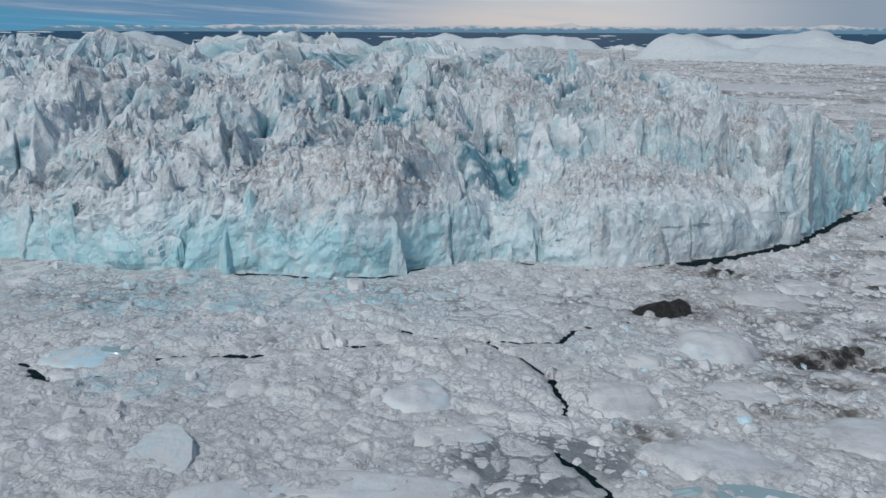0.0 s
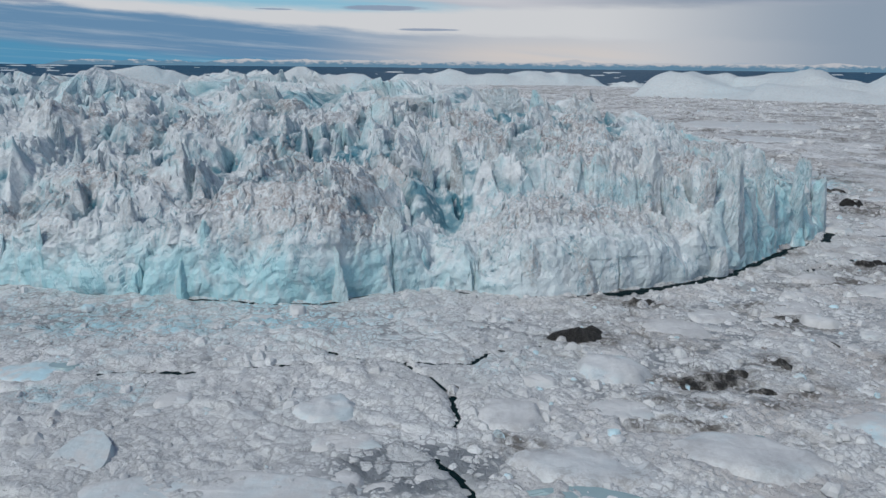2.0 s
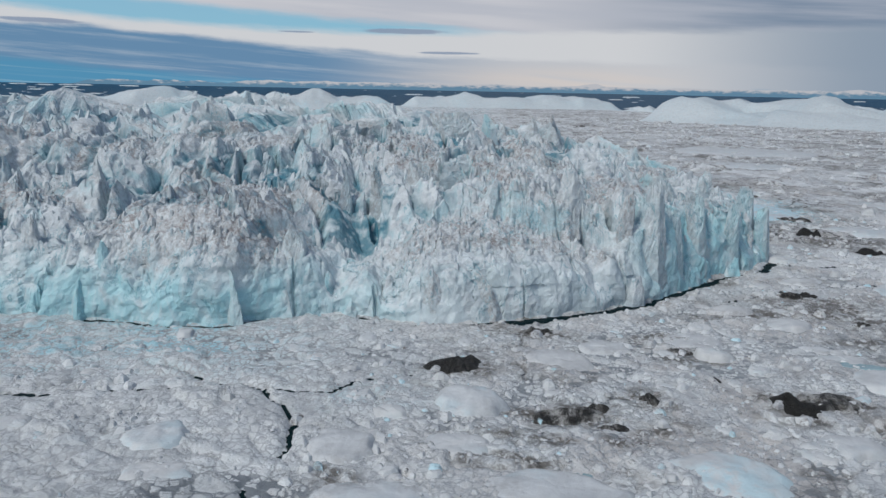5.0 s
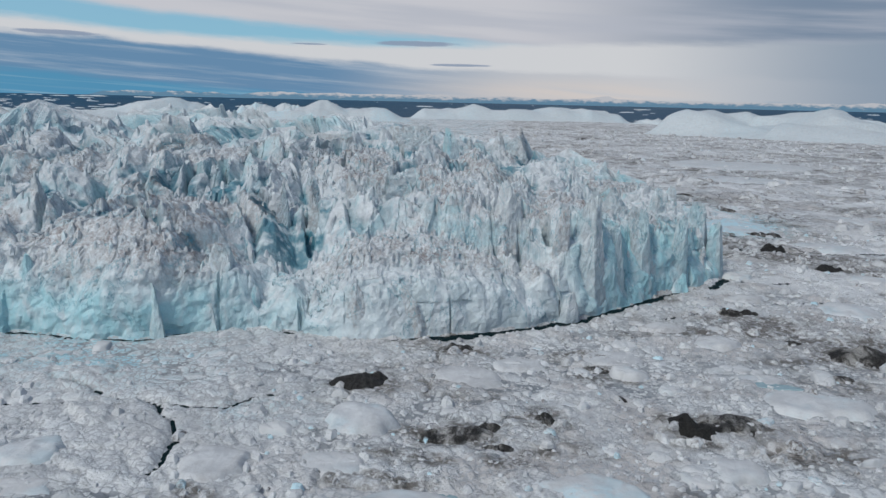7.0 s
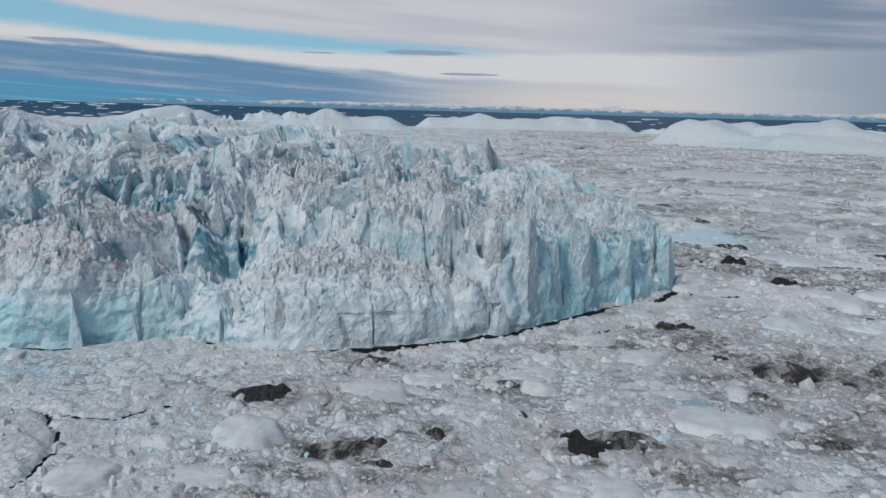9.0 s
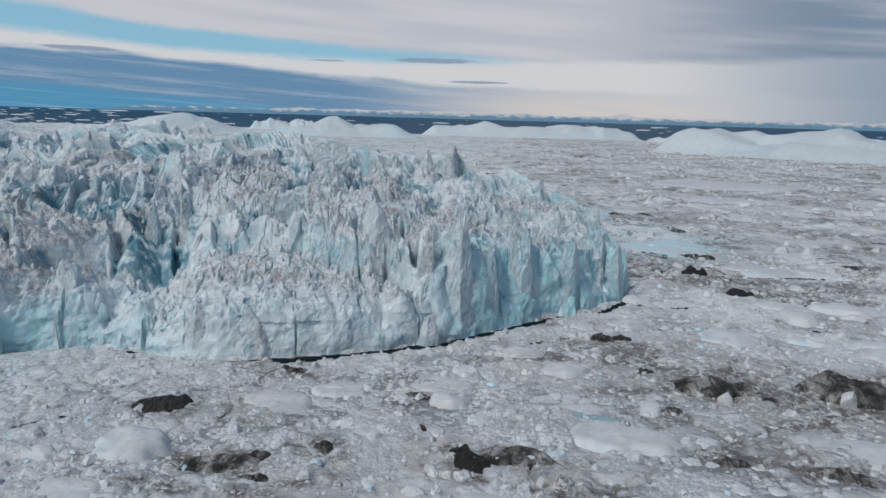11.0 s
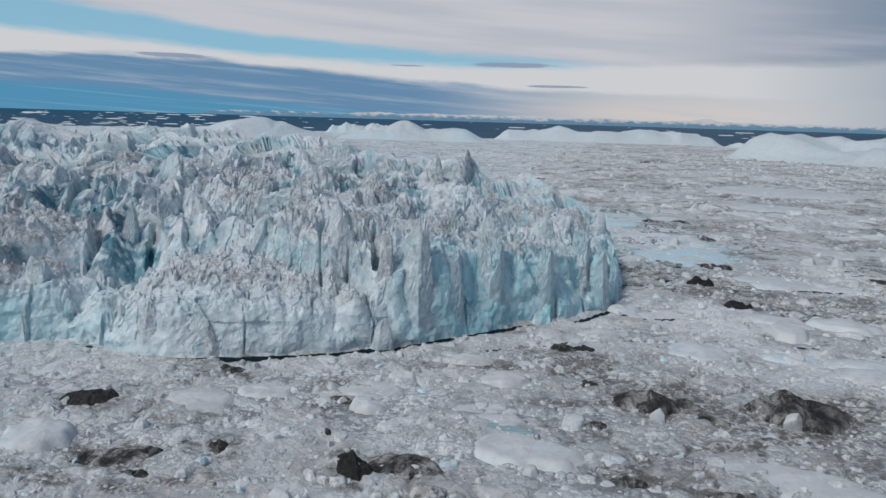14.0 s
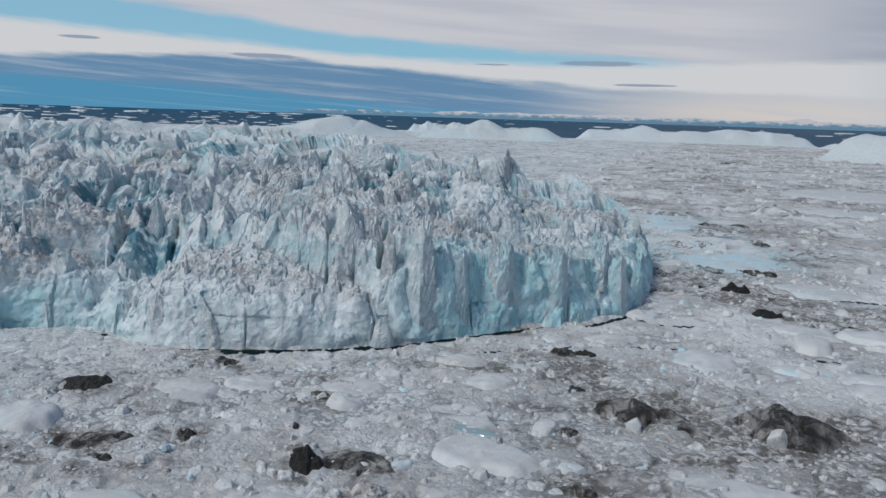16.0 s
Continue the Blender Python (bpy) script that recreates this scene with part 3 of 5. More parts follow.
def masses(x, y, calm):
    """Leaning masses of ice, the blocks that they are split into, and the narrow clefts between, in metres."""
    wx, wy = x + 6.0 * fbm(x / 16, y / 16, 4, 51), y + 6.0 * fbm(x / 16, y / 16, 4, 61)
    big = np.maximum(spires(wx, wy * 0.85, 27.0, 100, (0.35, 2.6), 0.24, 4, 0.30), -14.0)
    mid = np.maximum(spires(wx * 1.1, wy * 0.75, 14.0, 200, (0.4, 3.2), 0.30, 4, 0.45), -8.5)
    line = np.abs(fbm((x + 0.3 * y) / 15, y / 34, 3, 143)) + 0.5 * smooth(0.1, -0.25, fbm(x / 20, y / 20, 2, 149))
    slot = smooth(0.085, 0.015, line) * (1 - 0.7 * calm)
    return 0.85 * (big + 6.2) * (1 - 0.45 * calm) + 0.95 * (mid + 4.0) * (1 - 0.65 * calm) - 8.0 * slot, np.maximum(slot, smooth(-6.2, -8.0, mid) * (1 - calm))


def berg_surface(b, d):
    """Height of the body under the seracs, and how deep in a hollow, for a bearing and a distance inside the outline."""
    R = outline_radius(b)
    x, y = HUB[0] + (R - d) * np.sin(b), HUB[1] - (R - d) * np.cos(b)
    s = b * 165
    lip, run, d1, h1, d2, h2 = (shape(k, b) for k in range(1, 7))
    scallop = np.clip(spires(s + 2.0 * fbm(s / 7, d / 9, 2, 5), d * 0.35 + 50, 11.0, 7, (0.12, 0.5), 0.14, 5) + 1.6, -2.2, 1.8) + 0.5 * np.clip(spires(s, d * 0.5 + 90, 4.0, 9, (0.2, 0.7), 0.2, 5) + 0.8, -1, 1)
    block = smooth(9, 12, np.degrees(b)) * smooth(36, 32, np.degrees(b))
    e = d + (0.65 * scallop * (1 - 0.5 * block) + 1.5 * fbm(s / 17, d / 12, 4, 3)) * smooth(0.2, 3, d) - 0.3
    for at_x, at_y, wide, back in ((60.4, 175, 0.16, 1.6), (21.5, 168.5, 0.7, 2.6), (90.5, 192.5, 0.4, 1.6), (47, 169, 0.10, 1.0), (113, 214.5, 0.3, 1.6), (137, 240, 0.5, 2.4), (-1.5, 166, 0.4, 1.4), (-66, 155, 0.6, 2.2), (152, 258, 0.8, 2.5), (147, 250, 0.6, 2.5)):
        cut = s - math.atan2(at_x - HUB[0], HUB[1] - at_y) * 165 + 0.7 * vnoise(d / 0.8, s * 0 + at_x, 5) + 0.9 * vnoise(d / 2.5, s * 0 + at_x, 6)
        e = e - back * smooth(wide * 1.3, wide * 0.5, np.abs(cut)) * smooth(7, 4, d)
    lip = lip * (1 + 0.13 * fbm(s / 14, d / 30, 3, 41)) + np.clip(spires(s + 1.5 * vnoise(s / 6, d / 9, 44), d * 0.4 + 400, 12.0, 45, (0.4, 1.5), 0.25, 4) + 2.5, -5, 3) * (1 - 0.35 * smooth(9, 12, np.degrees(b)) * smooth(36, 32, np.degrees(b))) * smooth(0.5, 4, d)
    run = run * (1.5 + 0.9 * fbm(s / 16, d * 0, 3, 43) * (1 - 0.5 * block))
    d1, d2 = np.maximum(d1, run + 1.5), np.maximum(d2, run + 6)
    face = lip * np.clip(e / run, 0, 1) ** 0.62
    ledge = lip + (np.maximum(h1, lip * 0.9) - lip) * np.clip((e - run) / np.maximum(d1 - run, 0.5), 0, 1)
    rise = h1 + (h2 - h1) * (smooth(0.0, 1.0, (e - d1) / (d2 - d1)) * (1 - block) + smooth(0.30, 0.9, (e - d1) / (d2 - d1)) * block)
    top = np.clip(36 + 0.085 * (y - 215), 28, 50) - np.clip((x - 45) * 0.13, 0, 14) + np.clip(-x * 0.012, 0, 4)
    inner = h2 + (top - h2) * smooth(0, 55, d - d2)
    z = np.where(e < run, face, np.where(e < d1, np.maximum(ledge, face), np.where(e < d2, rise, inner)))
    mass, pit = masses(x, y, calm_at(x, y))
    z, pit = z + mass * smooth(run, d1 + 16, d), pit * smooth(d1, d1 + 10, d)
    for cx, cy, rx, ry, turn, low in HOLLOWS:
        one = spot(x + 2 * fbm(x / 6, y / 6, 2, 55), y + 2 * fbm(x / 6, y / 6, 2, 57), cx, cy, rx, ry, turn)
        z, pit = z - low * one, np.maximum(pit, one * min(1, low / 8))
    return x, y, z, pit


bears = np.radians(np.concatenate([np.arange(-70, 96, 0.14), np.arange(98, 290, 2.0)]))
steps = np.concatenate([np.arange(0, 7, 0.13), np.arange(7, 60, 0.36), np.arange(60, 150, 1.1), np.arange(150, 300, 3.0)])
BB, KK = np.meshgrid(bears, steps, indexing="xy")
BB = np.where(BB > math.pi, BB - 2 * math.pi, BB)
RR = outline_radius(BB)
DD = np.minimum(KK, RR - 1.0)
X, Y, Z, PIT = berg_surface(BB, DD)
CALM = calm_at(X, Y)
crumbs = np.maximum(spires(X + 0.8 * fbm(X / 3, Y / 3, 2, 61), Y + 0.8 * fbm(X / 3, Y / 3, 2, 63), 3.8, 300, (0.5, 2.4), 0.45, 4, 0.5), -2.8) + 1.3
grains = np.maximum(spires(X, Y, 1.3, 330, (0.7, 2.4), 0.5), -1.0) + 0.5
Z = Z + smooth(1, 4, DD) * ((0.45 - 0.15 * CALM) * crumbs + 0.30 * grains + 0.5 * fbm(X / 2.6, Y / 2.6, 4, 131, 0.6)) 
# branching cracks down the calm slopes
crack = np.maximum(smooth(0.06, 0.01, np.abs(fbm(X / 11, Y / 16, 3, 141))), smooth(0.05, 0.01, np.abs(fbm(X / 6 + 5, Y / 8, 3, 143)))) * smooth(3, 6, DD)
Z = np.maximum(Z - 1.1 * crack, -1.5)
Z[0] = -1.5
slope = np.hypot(np.gradient(Z, axis=0) / np.maximum(np.gradient(DD, axis=0), 0.05), np.gradient(Z, axis=1) / 0.42)
steepness = smooth(0.8, 2.5, slope)
arc = BB * 165
push = steepness * smooth(16, 8, DD) * (1.5 * fbm(arc / 7.0, Z / 6.0, 4, 151) + 0.45 * (spires(arc + 0.3 * Z, Z * 0.8, 7.0, 155, (0.35, 1.4), 0.3) + 2.6) + 0.30 * (spires(arc - 0.4 * Z, Z * 0.9, 3.0, 157, (0.35, 1.4), 0.3) + 1.1)) * (1 - 0.4 * smooth(9, 12, np.degrees(BB)) * smooth(34, 31, np.degrees(BB)))
X, Y = X + push * np.sin(BB), Y - push * np.cos(BB)


def fresh_at(b, d, z):
    """How fresh and blue the ice is near the front, by bearing and height."""
    deg = np.degrees(b)
    fresh = np.interp(deg, [-180, -60, -30, -3, 2, 8, 12, 34, 38, 45, 60, 75, 180], [0.4, 0.6, 0.9, 0.95, 0.55, 0.5, 0.2, 0.2, 0.75, 1.0, 1.0, 1.0, 0.4])
    top = np.interp(deg, [-180, -60, -25, -10, -4, 2, 36, 42, 60, 180], [16, 13, 12, 14, 13, 14, 24, 30, 28, 22])
    top = top + 11.0 * fbm(b * 165 / 12, z / 12, 5, 171, 0.65)
    return fresh * smooth(6, -6, z - top) * (1 - smooth(10, 20, d))


def dust_at(x, y, z):
    """Where moraine dust lies on the ice."""
    d = 0.9 * smooth(-0.10, 0.30, fbm(x / 24, y / 18, 4, 191)) + 0.15
    d = d + 0.55 * spot(x, y, 52, 194, 40, 13, 15) * smooth(8, 13, z) + 0.5 * spot(x, y, -24, 166, 34, 11) * smooth(10, 16, z) + 0.5 * spot(x, y, -20, 258, 60, 12, 6) + 0.35 * spot(x, y, -95, 240, 70, 20) + 0.4 * spot(x, y, 66, 205, 20, 6, 10)
    return np.clip(d, 0, 1)


BLUE = fresh_at(BB, DD, Z) * (0.4 + 0.6 * steepness) + 0.6 * steepness * smooth(-0.05, 0.30, fbm(X / 12, Y / 12 + Z / 10, 3, 181)) * smooth(8, 16, DD) + 0.2 * PIT
DIRT = dust_at(X, Y, Z) * smooth(2, 7, DD) * (1 - 0.7 * np.clip(BLUE, 0, 1)) * (0.55 + 0.45 * smooth(2.2, 0.6, slope))
# cleft-blue ice plus painted shade in pits, cracks and between crumbs
DEEP_SHADE = np.clip(0.9 * PIT * smooth(-0.35, 0.2, fbm(X / 3, Y / 3 + Z / 4, 3, 184)) + 0.35 * crack * smooth(-0.1, 0.3, fbm(X / 20, Y / 20, 2, 183)) + 0.5 * smooth(-1.0, -2.4, crumbs) * (1 - CALM) * smooth(0.0, 0.4, fbm(X / 15, Y / 15, 2, 185)), 0, 1)
iceberg = tagged(new("iceberg"), "huge crevassed white and cyan iceberg aground in packed brash ice", "iceberg")
put("body", raw_mesh("body", np.stack([X, Y, Z], -1).reshape(-1, 3), grid_faces(*X.shape, wrap=True), {"blue": np.clip(BLUE, 0, 1), "deep": DEEP_SHADE, "dirt": DIRT}, flat=True), ICE, iceberg)


def blocks(rng, x, y, foot, tip, wide, deep, turn, around=18, up=10, sides=6, taper=(0.15, 0.8), slant=(0.2, 0.9), rough=0.07, lean=0.12, blue=0.0, dark=0.0, dust=0.3):
    """Angular ice blocks, each cut out by slanting planes: their points, one row a block, and blue, deep and dirt."""
    m = len(x)
    a, phi = np.linspace(0, 2 * math.pi, around + 1)[:-1], np.linspace(0, 1, up) ** 0.9 * math.pi / 2
    A, F = (g.ravel() for g in np.meshgrid(a, phi, indexing="xy"))
    ways = np.stack([np.cos(F) * np.cos(A), np.cos(F) * np.sin(A), np.sin(F)], 0)
    ang = (np.arange(sides) + rng.uniform(-0.35, 0.35, (m, sides))) / sides * 2 * math.pi
    tau = rng.uniform(*taper, (m, sides))
    side_n = np.stack([np.cos(ang), np.sin(ang), tau], -1)
    tang = rng.uniform(0, 6.283, (m, 1)) + np.array([[0, 2.6]]) + rng.uniform(-0.6, 0.6, (m, 2))
    g = rng.uniform(*slant, (m, 2))
    top_n = np.stack([g * np.cos(tang), g * np.sin(tang), np.ones((m, 2))], -1)
    n = np.concatenate([side_n, top_n], 1)
    c = np.concatenate([rng.uniform(0.72, 1.08, (m, sides)), np.stack([np.full(m, 1.0), rng.uniform(1.0, 1.2, m)], 1)], 1)
    r = (c[:, :, None] / np.maximum(n @ ways, 1e-3)).min(1)
    r = r * (1 + rough * rng.uniform(-1, 1, r.shape) * (F < 1.5))
    u, v, w = r * ways[0], r * ways[1], r * ways[2]
    aside = rng.uniform(-lean, lean, (m, 2))
    u, v = u * (wide / 2)[:, None], v * (deep / 2)[:, None]
    cs, sn = np.cos(turn)[:, None], np.sin(turn)[:, None]
    high = (tip - foot)[:, None]
    px = x[:, None] + u * cs - v * sn + aside[:, :1] * high * w**1.5
    py = y[:, None] + u * sn + v * cs + aside[:, 1:] * high * w**1.5
    pz = foot[:, None] + high * np.minimum(w, 1.25)
    fair = rng.uniform(0, 6.283, (m, 1))
    flank = smooth(0.1, 0.8, np.cos(A[None] - fair) + 0.3 * rng.uniform(-1, 1, r.shape))
    ones = np.ones((m, 1))
    attrs = {"blue": np.clip(ones * np.reshape(blue, (-1, 1)) * (0.45 + 0.55 * flank), 0, 1),
             # cleft blue low on each block, darkened with the shade between neighbours
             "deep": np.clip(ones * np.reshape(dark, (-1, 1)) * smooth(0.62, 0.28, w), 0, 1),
             "dirt": np.clip(ones * np.reshape(dust, (-1, 1)) * (1 - 0.5 * flank), 0, 1)}
    return np.stack([px, py, pz], -1), attrs, grid_faces(up, around, wrap=True)


def joined(name, made):
    pts, attrs, faces = made
    m, k = pts.shape[:2]
    every = (faces[None] + (np.arange(m) * k)[:, None, None]).reshape(-1, 4)
    return raw_mesh(name, pts.reshape(-1, 3), every, {key: v.ravel() for key, v in attrs.items()}, flat=True)


def apart(name, made, label=""):
    """Each block as a part of the iceberg."""
    pts, attrs, faces = made
    for i in range(len(pts)):
        put(name, raw_mesh(name, pts[i], faces, {key: v[i] for key, v in attrs.items()}, flat=True), ICE, iceberg, label)


# slabs that make up the front wall
def wall_slabs():
    rng = np.random.default_rng(31)
    b, places = math.radians(-68), []
    while b < math.radians(92):
        front = 10 < math.degrees(b) < 34
        wide = rng.uniform(10, 16) if front or math.degrees(b) > 37 else 5 + 9 * rng.random() ** 1.5
        places.append((b + wide / 330, wide, front))
        b += wide * rng.uniform(0.9, 2.2) / 165
    b, wide, front = (np.array(v, float) for v in zip(*places))
    m = len(b)
    deep = wide * rng.uniform(0.5, 0.8, m)
    R = outline_radius(b)
    grade = (outline_radius(b + 0.02) - outline_radius(b - 0.02)) / 0.04 / R
    d = deep * rng.uniform(0.48, 0.68, m) + 0.6
    x, y = HUB[0] + (R - d) * np.sin(b), HUB[1] - (R - d) * np.cos(b)
    tip = shape(1, b) * np.where(front > 0, rng.uniform(0.75, 1.05, m), rng.uniform(0.4, 1.15, m))
    apart("ice_buttress", blocks(rng, x, y, np.full(m, -1.5), tip, wide * 1.15, deep, b + np.arctan(grade) + rng.normal(0, 0.25, m), 34, 24, 6, (0.15, 0.75), (0.2, 0.9), 0.022, 0.05,
                                 fresh_at(b, d, tip * 0.3) * 1.35, 0.0, 0.2 + 0.4 * front))


wall_slabs()


def serac_field():
    rng = np.random.default_rng(32)
    for spacing, near, far, around, up in ((5.5, 5.0, 50, 18, 11), (7.0, 50, 400, 12, 8)):
        gx, gy = np.meshgrid(np.arange(-300, 165, spacing), np.arange(148, 460, spacing), indexing="xy")
        x, y = (v.ravel() + rng.uniform(-0.5, 0.5, v.size) * spacing for v in (gx, gy))
        b, d = inward(x, y)
        front = (np.degrees(b) > 9) & (np.degrees(b) < 34) & (d < 12)
        keep = (d > near) & (d <= far) & (np.abs(np.degrees(b)) < 130) & ~front
        x, y, b, d = x[keep], y[keep], b[keep], d[keep]
        calm = calm_at(x, y)
        keep = rng.random(len(x)) > 0.45 + 0.45 * calm
        x, y, b, d, calm = x[keep], y[keep], b[keep], d[keep], calm[keep]
        m = len(x)
        base, pit = berg_surface(b, d)[2:]
        size = spacing * (0.55 + 1.3 * rng.random(m) ** 1.6)
        tall = size * (0.02 + 0.42 * rng.random(m) ** 1.8) * (1 - 0.6 * calm)
        tall = np.where(pit > 0.3, -1.5, tall) * smooth(2, 9, d)
        thin = rng.uniform(0.45, 1.0, m)
        turn = b + rng.choice([0.0, 1.57], m, p=[0.3, 0.7]) + rng.normal(0, 0.45, m)
        vein = smooth(0.0, 0.35, fbm(x / 16, y / 16, 3, 187))
        blue = np.clip(0.75 * (rng.random(m) < 0.12 + 0.40 * vein) * rng.uniform(0.4, 1, m) + 0.8 * fresh_at(b, d, base), 0, 1)
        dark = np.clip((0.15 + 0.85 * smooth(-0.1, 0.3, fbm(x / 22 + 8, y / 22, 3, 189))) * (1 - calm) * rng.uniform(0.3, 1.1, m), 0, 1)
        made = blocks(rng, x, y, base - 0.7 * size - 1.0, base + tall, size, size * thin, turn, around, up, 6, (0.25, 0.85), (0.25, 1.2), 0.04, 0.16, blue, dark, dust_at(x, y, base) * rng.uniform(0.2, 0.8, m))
        if near < 10:
            order = np.argsort((x - 85) ** 2 * 0.35 + (y - 120) ** 2)
            pick = lambda which: (made[0][which], {k: v[which] for k, v in made[1].items()}, made[2])
            apart("serac", pick(order[:200]))
            made = pick(order[200:])
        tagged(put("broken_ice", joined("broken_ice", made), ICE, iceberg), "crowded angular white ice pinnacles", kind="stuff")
    # crumbled pieces lying on the slopes
    x, y = rng.uniform(-190, 150, 16000), rng.uniform(152, 330, 16000)
    b, d = inward(x, y)
    keep = (d > 4.5) & (rng.random(len(x)) < 0.25 + 0.75 * calm_at(x, y))
    x, y, b, d = (v[keep][:3600] for v in (x, y, b, d))
    base = berg_surface(b, d)[2]
    m, size = len(x), 0.7 + 2.4 * rng.random(len(x)) ** 2.2
    made = blocks(rng, x, y, base - 0.5 * size - 0.6, base + 0.55 * size, size, size * rng.uniform(0.6, 1, m), rng.uniform(0, 6.28, m), 7, 4, 5, (0.2, 0.8), (0.2, 0.9), 0.1, 0.1, 0.25 * (rng.random(m) < 0.12), 0.0, 0.45 * dust_at(x, y, base))
    tagged(put("ice_rubble", joined("ice_rubble", made), ICE, iceberg), "crumbled dusty ice on the slopes", kind="stuff")


serac_field()

# the pinnacles and walls that stand out
for n, (x, y, foot, tip, wide, deep, turn, taper, blue, dust, label) in enumerate([
        (73, 209, 10, 35.5, 9.5, 8, 10, (0.2, 0.55), 0.1, 0.2, "pale blunt-tipped ice fin"), (97, 206.5, -1, 33, 13, 10, 35, (0.3, 0.7), 0.5, 0.25, "broad blue-white ice column"),
        (89, 205, 4, 28, 8, 7, 30, (0.3, 0.7), 0.1, 0.6, ""), (92.2, 194.6, -1.5, 8, 6.5, 4.5, 30, (0.4, 0.9), 0.1, 0.1, "small wedge of ice at the foot of the wall"),
        (27, 214, 16, 36, 10, 8, 0, (0.4, 0.9), 0.2, 0.5, ""), (5, 207, 16, 35, 9, 7, 80, (0.4, 0.9), 0.3, 0.5, ""), (50, 209, 12, 32, 7, 6, 0, (0.3, 0.8), 0.35, 0.5, ""), (60, 211, 12, 33, 6, 7, 0, (0.3, 0.8), 0.3, 0.5, ""),
        (39, 212, 12, 33, 7, 6, 0, (0.3, 0.9), 0.3, 0.5, ""), (15, 210, 14, 34, 5, 9, 20, (0.3, 0.8), 0.3, 0.5, ""), (43, 248, 22, 37.5, 25, 9, 40, (0.05, 0.3), 0.35, 0.25, "broad smooth pale wall of ice"),
        (77, 252, 20, 33, 20, 16, 0, (0.3, 0.8), 0.1, 0.25, "rounded pale dome of ice"), (-71, 167, 2, 24, 12, 8, 15, (0.4, 0.9), 0.1, 0.35, "pointed white ice buttress"), (-50, 163, 0, 20, 8, 6, 0, (0.4, 0.9), 0.8, 0.0, "pointed cyan ice buttress"),
        (-84, 166, 0, 19, 12, 8, -15, (0.4, 0.9), 0.3, 0.3, ""), (-2, 175, 2, 21, 13, 10, 10, (0.3, 0.8), 0.4, 0.4, "leaning blue-white ice buttress"), (30, 312, 30, 49, 24, 9, 8, (0.05, 0.3), 0.2, 0.6, "upright grey ice wall on the crest"),
        (47, 316, 30, 47, 8, 7, 0, (0.2, 0.6), 0.9, 0.1, ""), (66, 352, 30, 46, 11, 9, 0, (0.5, 0.9), 0.2, 0.5, ""), (76, 356, 30, 43, 12, 9, 0, (0.3, 0.8), 0.2, 0.5, ""), (112, 258, 14, 31, 11, 9, 20, (0.3, 0.8), 0.4, 0.3, ""),
        (128, 272, 14, 29, 10, 9, 0, (0.3, 0.8), 0.5, 0.3, ""), (141, 262, 4, 26, 9, 8, 40, (0.3, 0.7), 0.5, 0.3, ""), (149, 262, -1, 19, 8, 6, 60, (0.2, 0.6), 0.8, 0.1, "smooth cyan slab split from the end of the wall"),
        (152.5, 276, -1, 15, 9, 5, 75, (0.3, 0.7), 0.8, 0.1, ""), (117, 229, 0, 27, 11, 8, 45, (0.2, 0.5), 0.5, 0.4, ""), (131, 241, 0, 23, 10, 7, 45, (0.2, 0.6), 0.6, 0.2, ""), (107, 217, 0, 24, 9, 8, 45, (0.2, 0.6), 0.8, 0.1, ""),
        (-92, 196, 14, 34, 6, 10, 15, (0.4, 0.9), 0.2, 0.3, "tall pointed white fin of ice"), (-104, 208, 14, 37, 7, 11, 10, (0.4, 0.9), 0.3, 0.3, ""), (-80, 200, 14, 33, 8, 8, 0, (0.5, 0.9), 0.2, 0.3, ""), (-120, 224, 16, 40, 8, 12, 0, (0.4, 0.8), 0.3, 0.3, ""),
        (-122, 240, 16, 40, 9, 12, -10, (0.4, 0.8), 0.3, 0.3, ""), (-160, 258, 18, 44, 10, 14, -15, (0.4, 0.8), 0.6, 0.2, ""), (-66, 196, 16, 37, 9, 9, 0, (0.5, 0.9), 0.2, 0.3, ""), (-86, 393, 36, 54.5, 9, 8, 0, (0.4, 0.8), 0.3, 0.3, ""),
        (-79, 395, 36, 53, 6, 8, 0, (0.3, 0.7), 0.4, 0.3, ""), (-105, 380, 34, 51, 14, 10, 0, (0.3, 0.8), 0.1, 0.4, ""), (-177, 357, 34, 50, 14, 10, 0, (0.3, 0.8), 0.1, 0.3, ""), (-217, 372, 34, 52, 18, 10, 0, (0.3, 0.8), 0.1, 0.3, "")]):
    rnd = np.random.default_rng(700 + n)
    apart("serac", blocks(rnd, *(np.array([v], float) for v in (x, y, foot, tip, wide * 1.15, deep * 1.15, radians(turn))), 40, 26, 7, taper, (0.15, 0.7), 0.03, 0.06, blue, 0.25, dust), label)


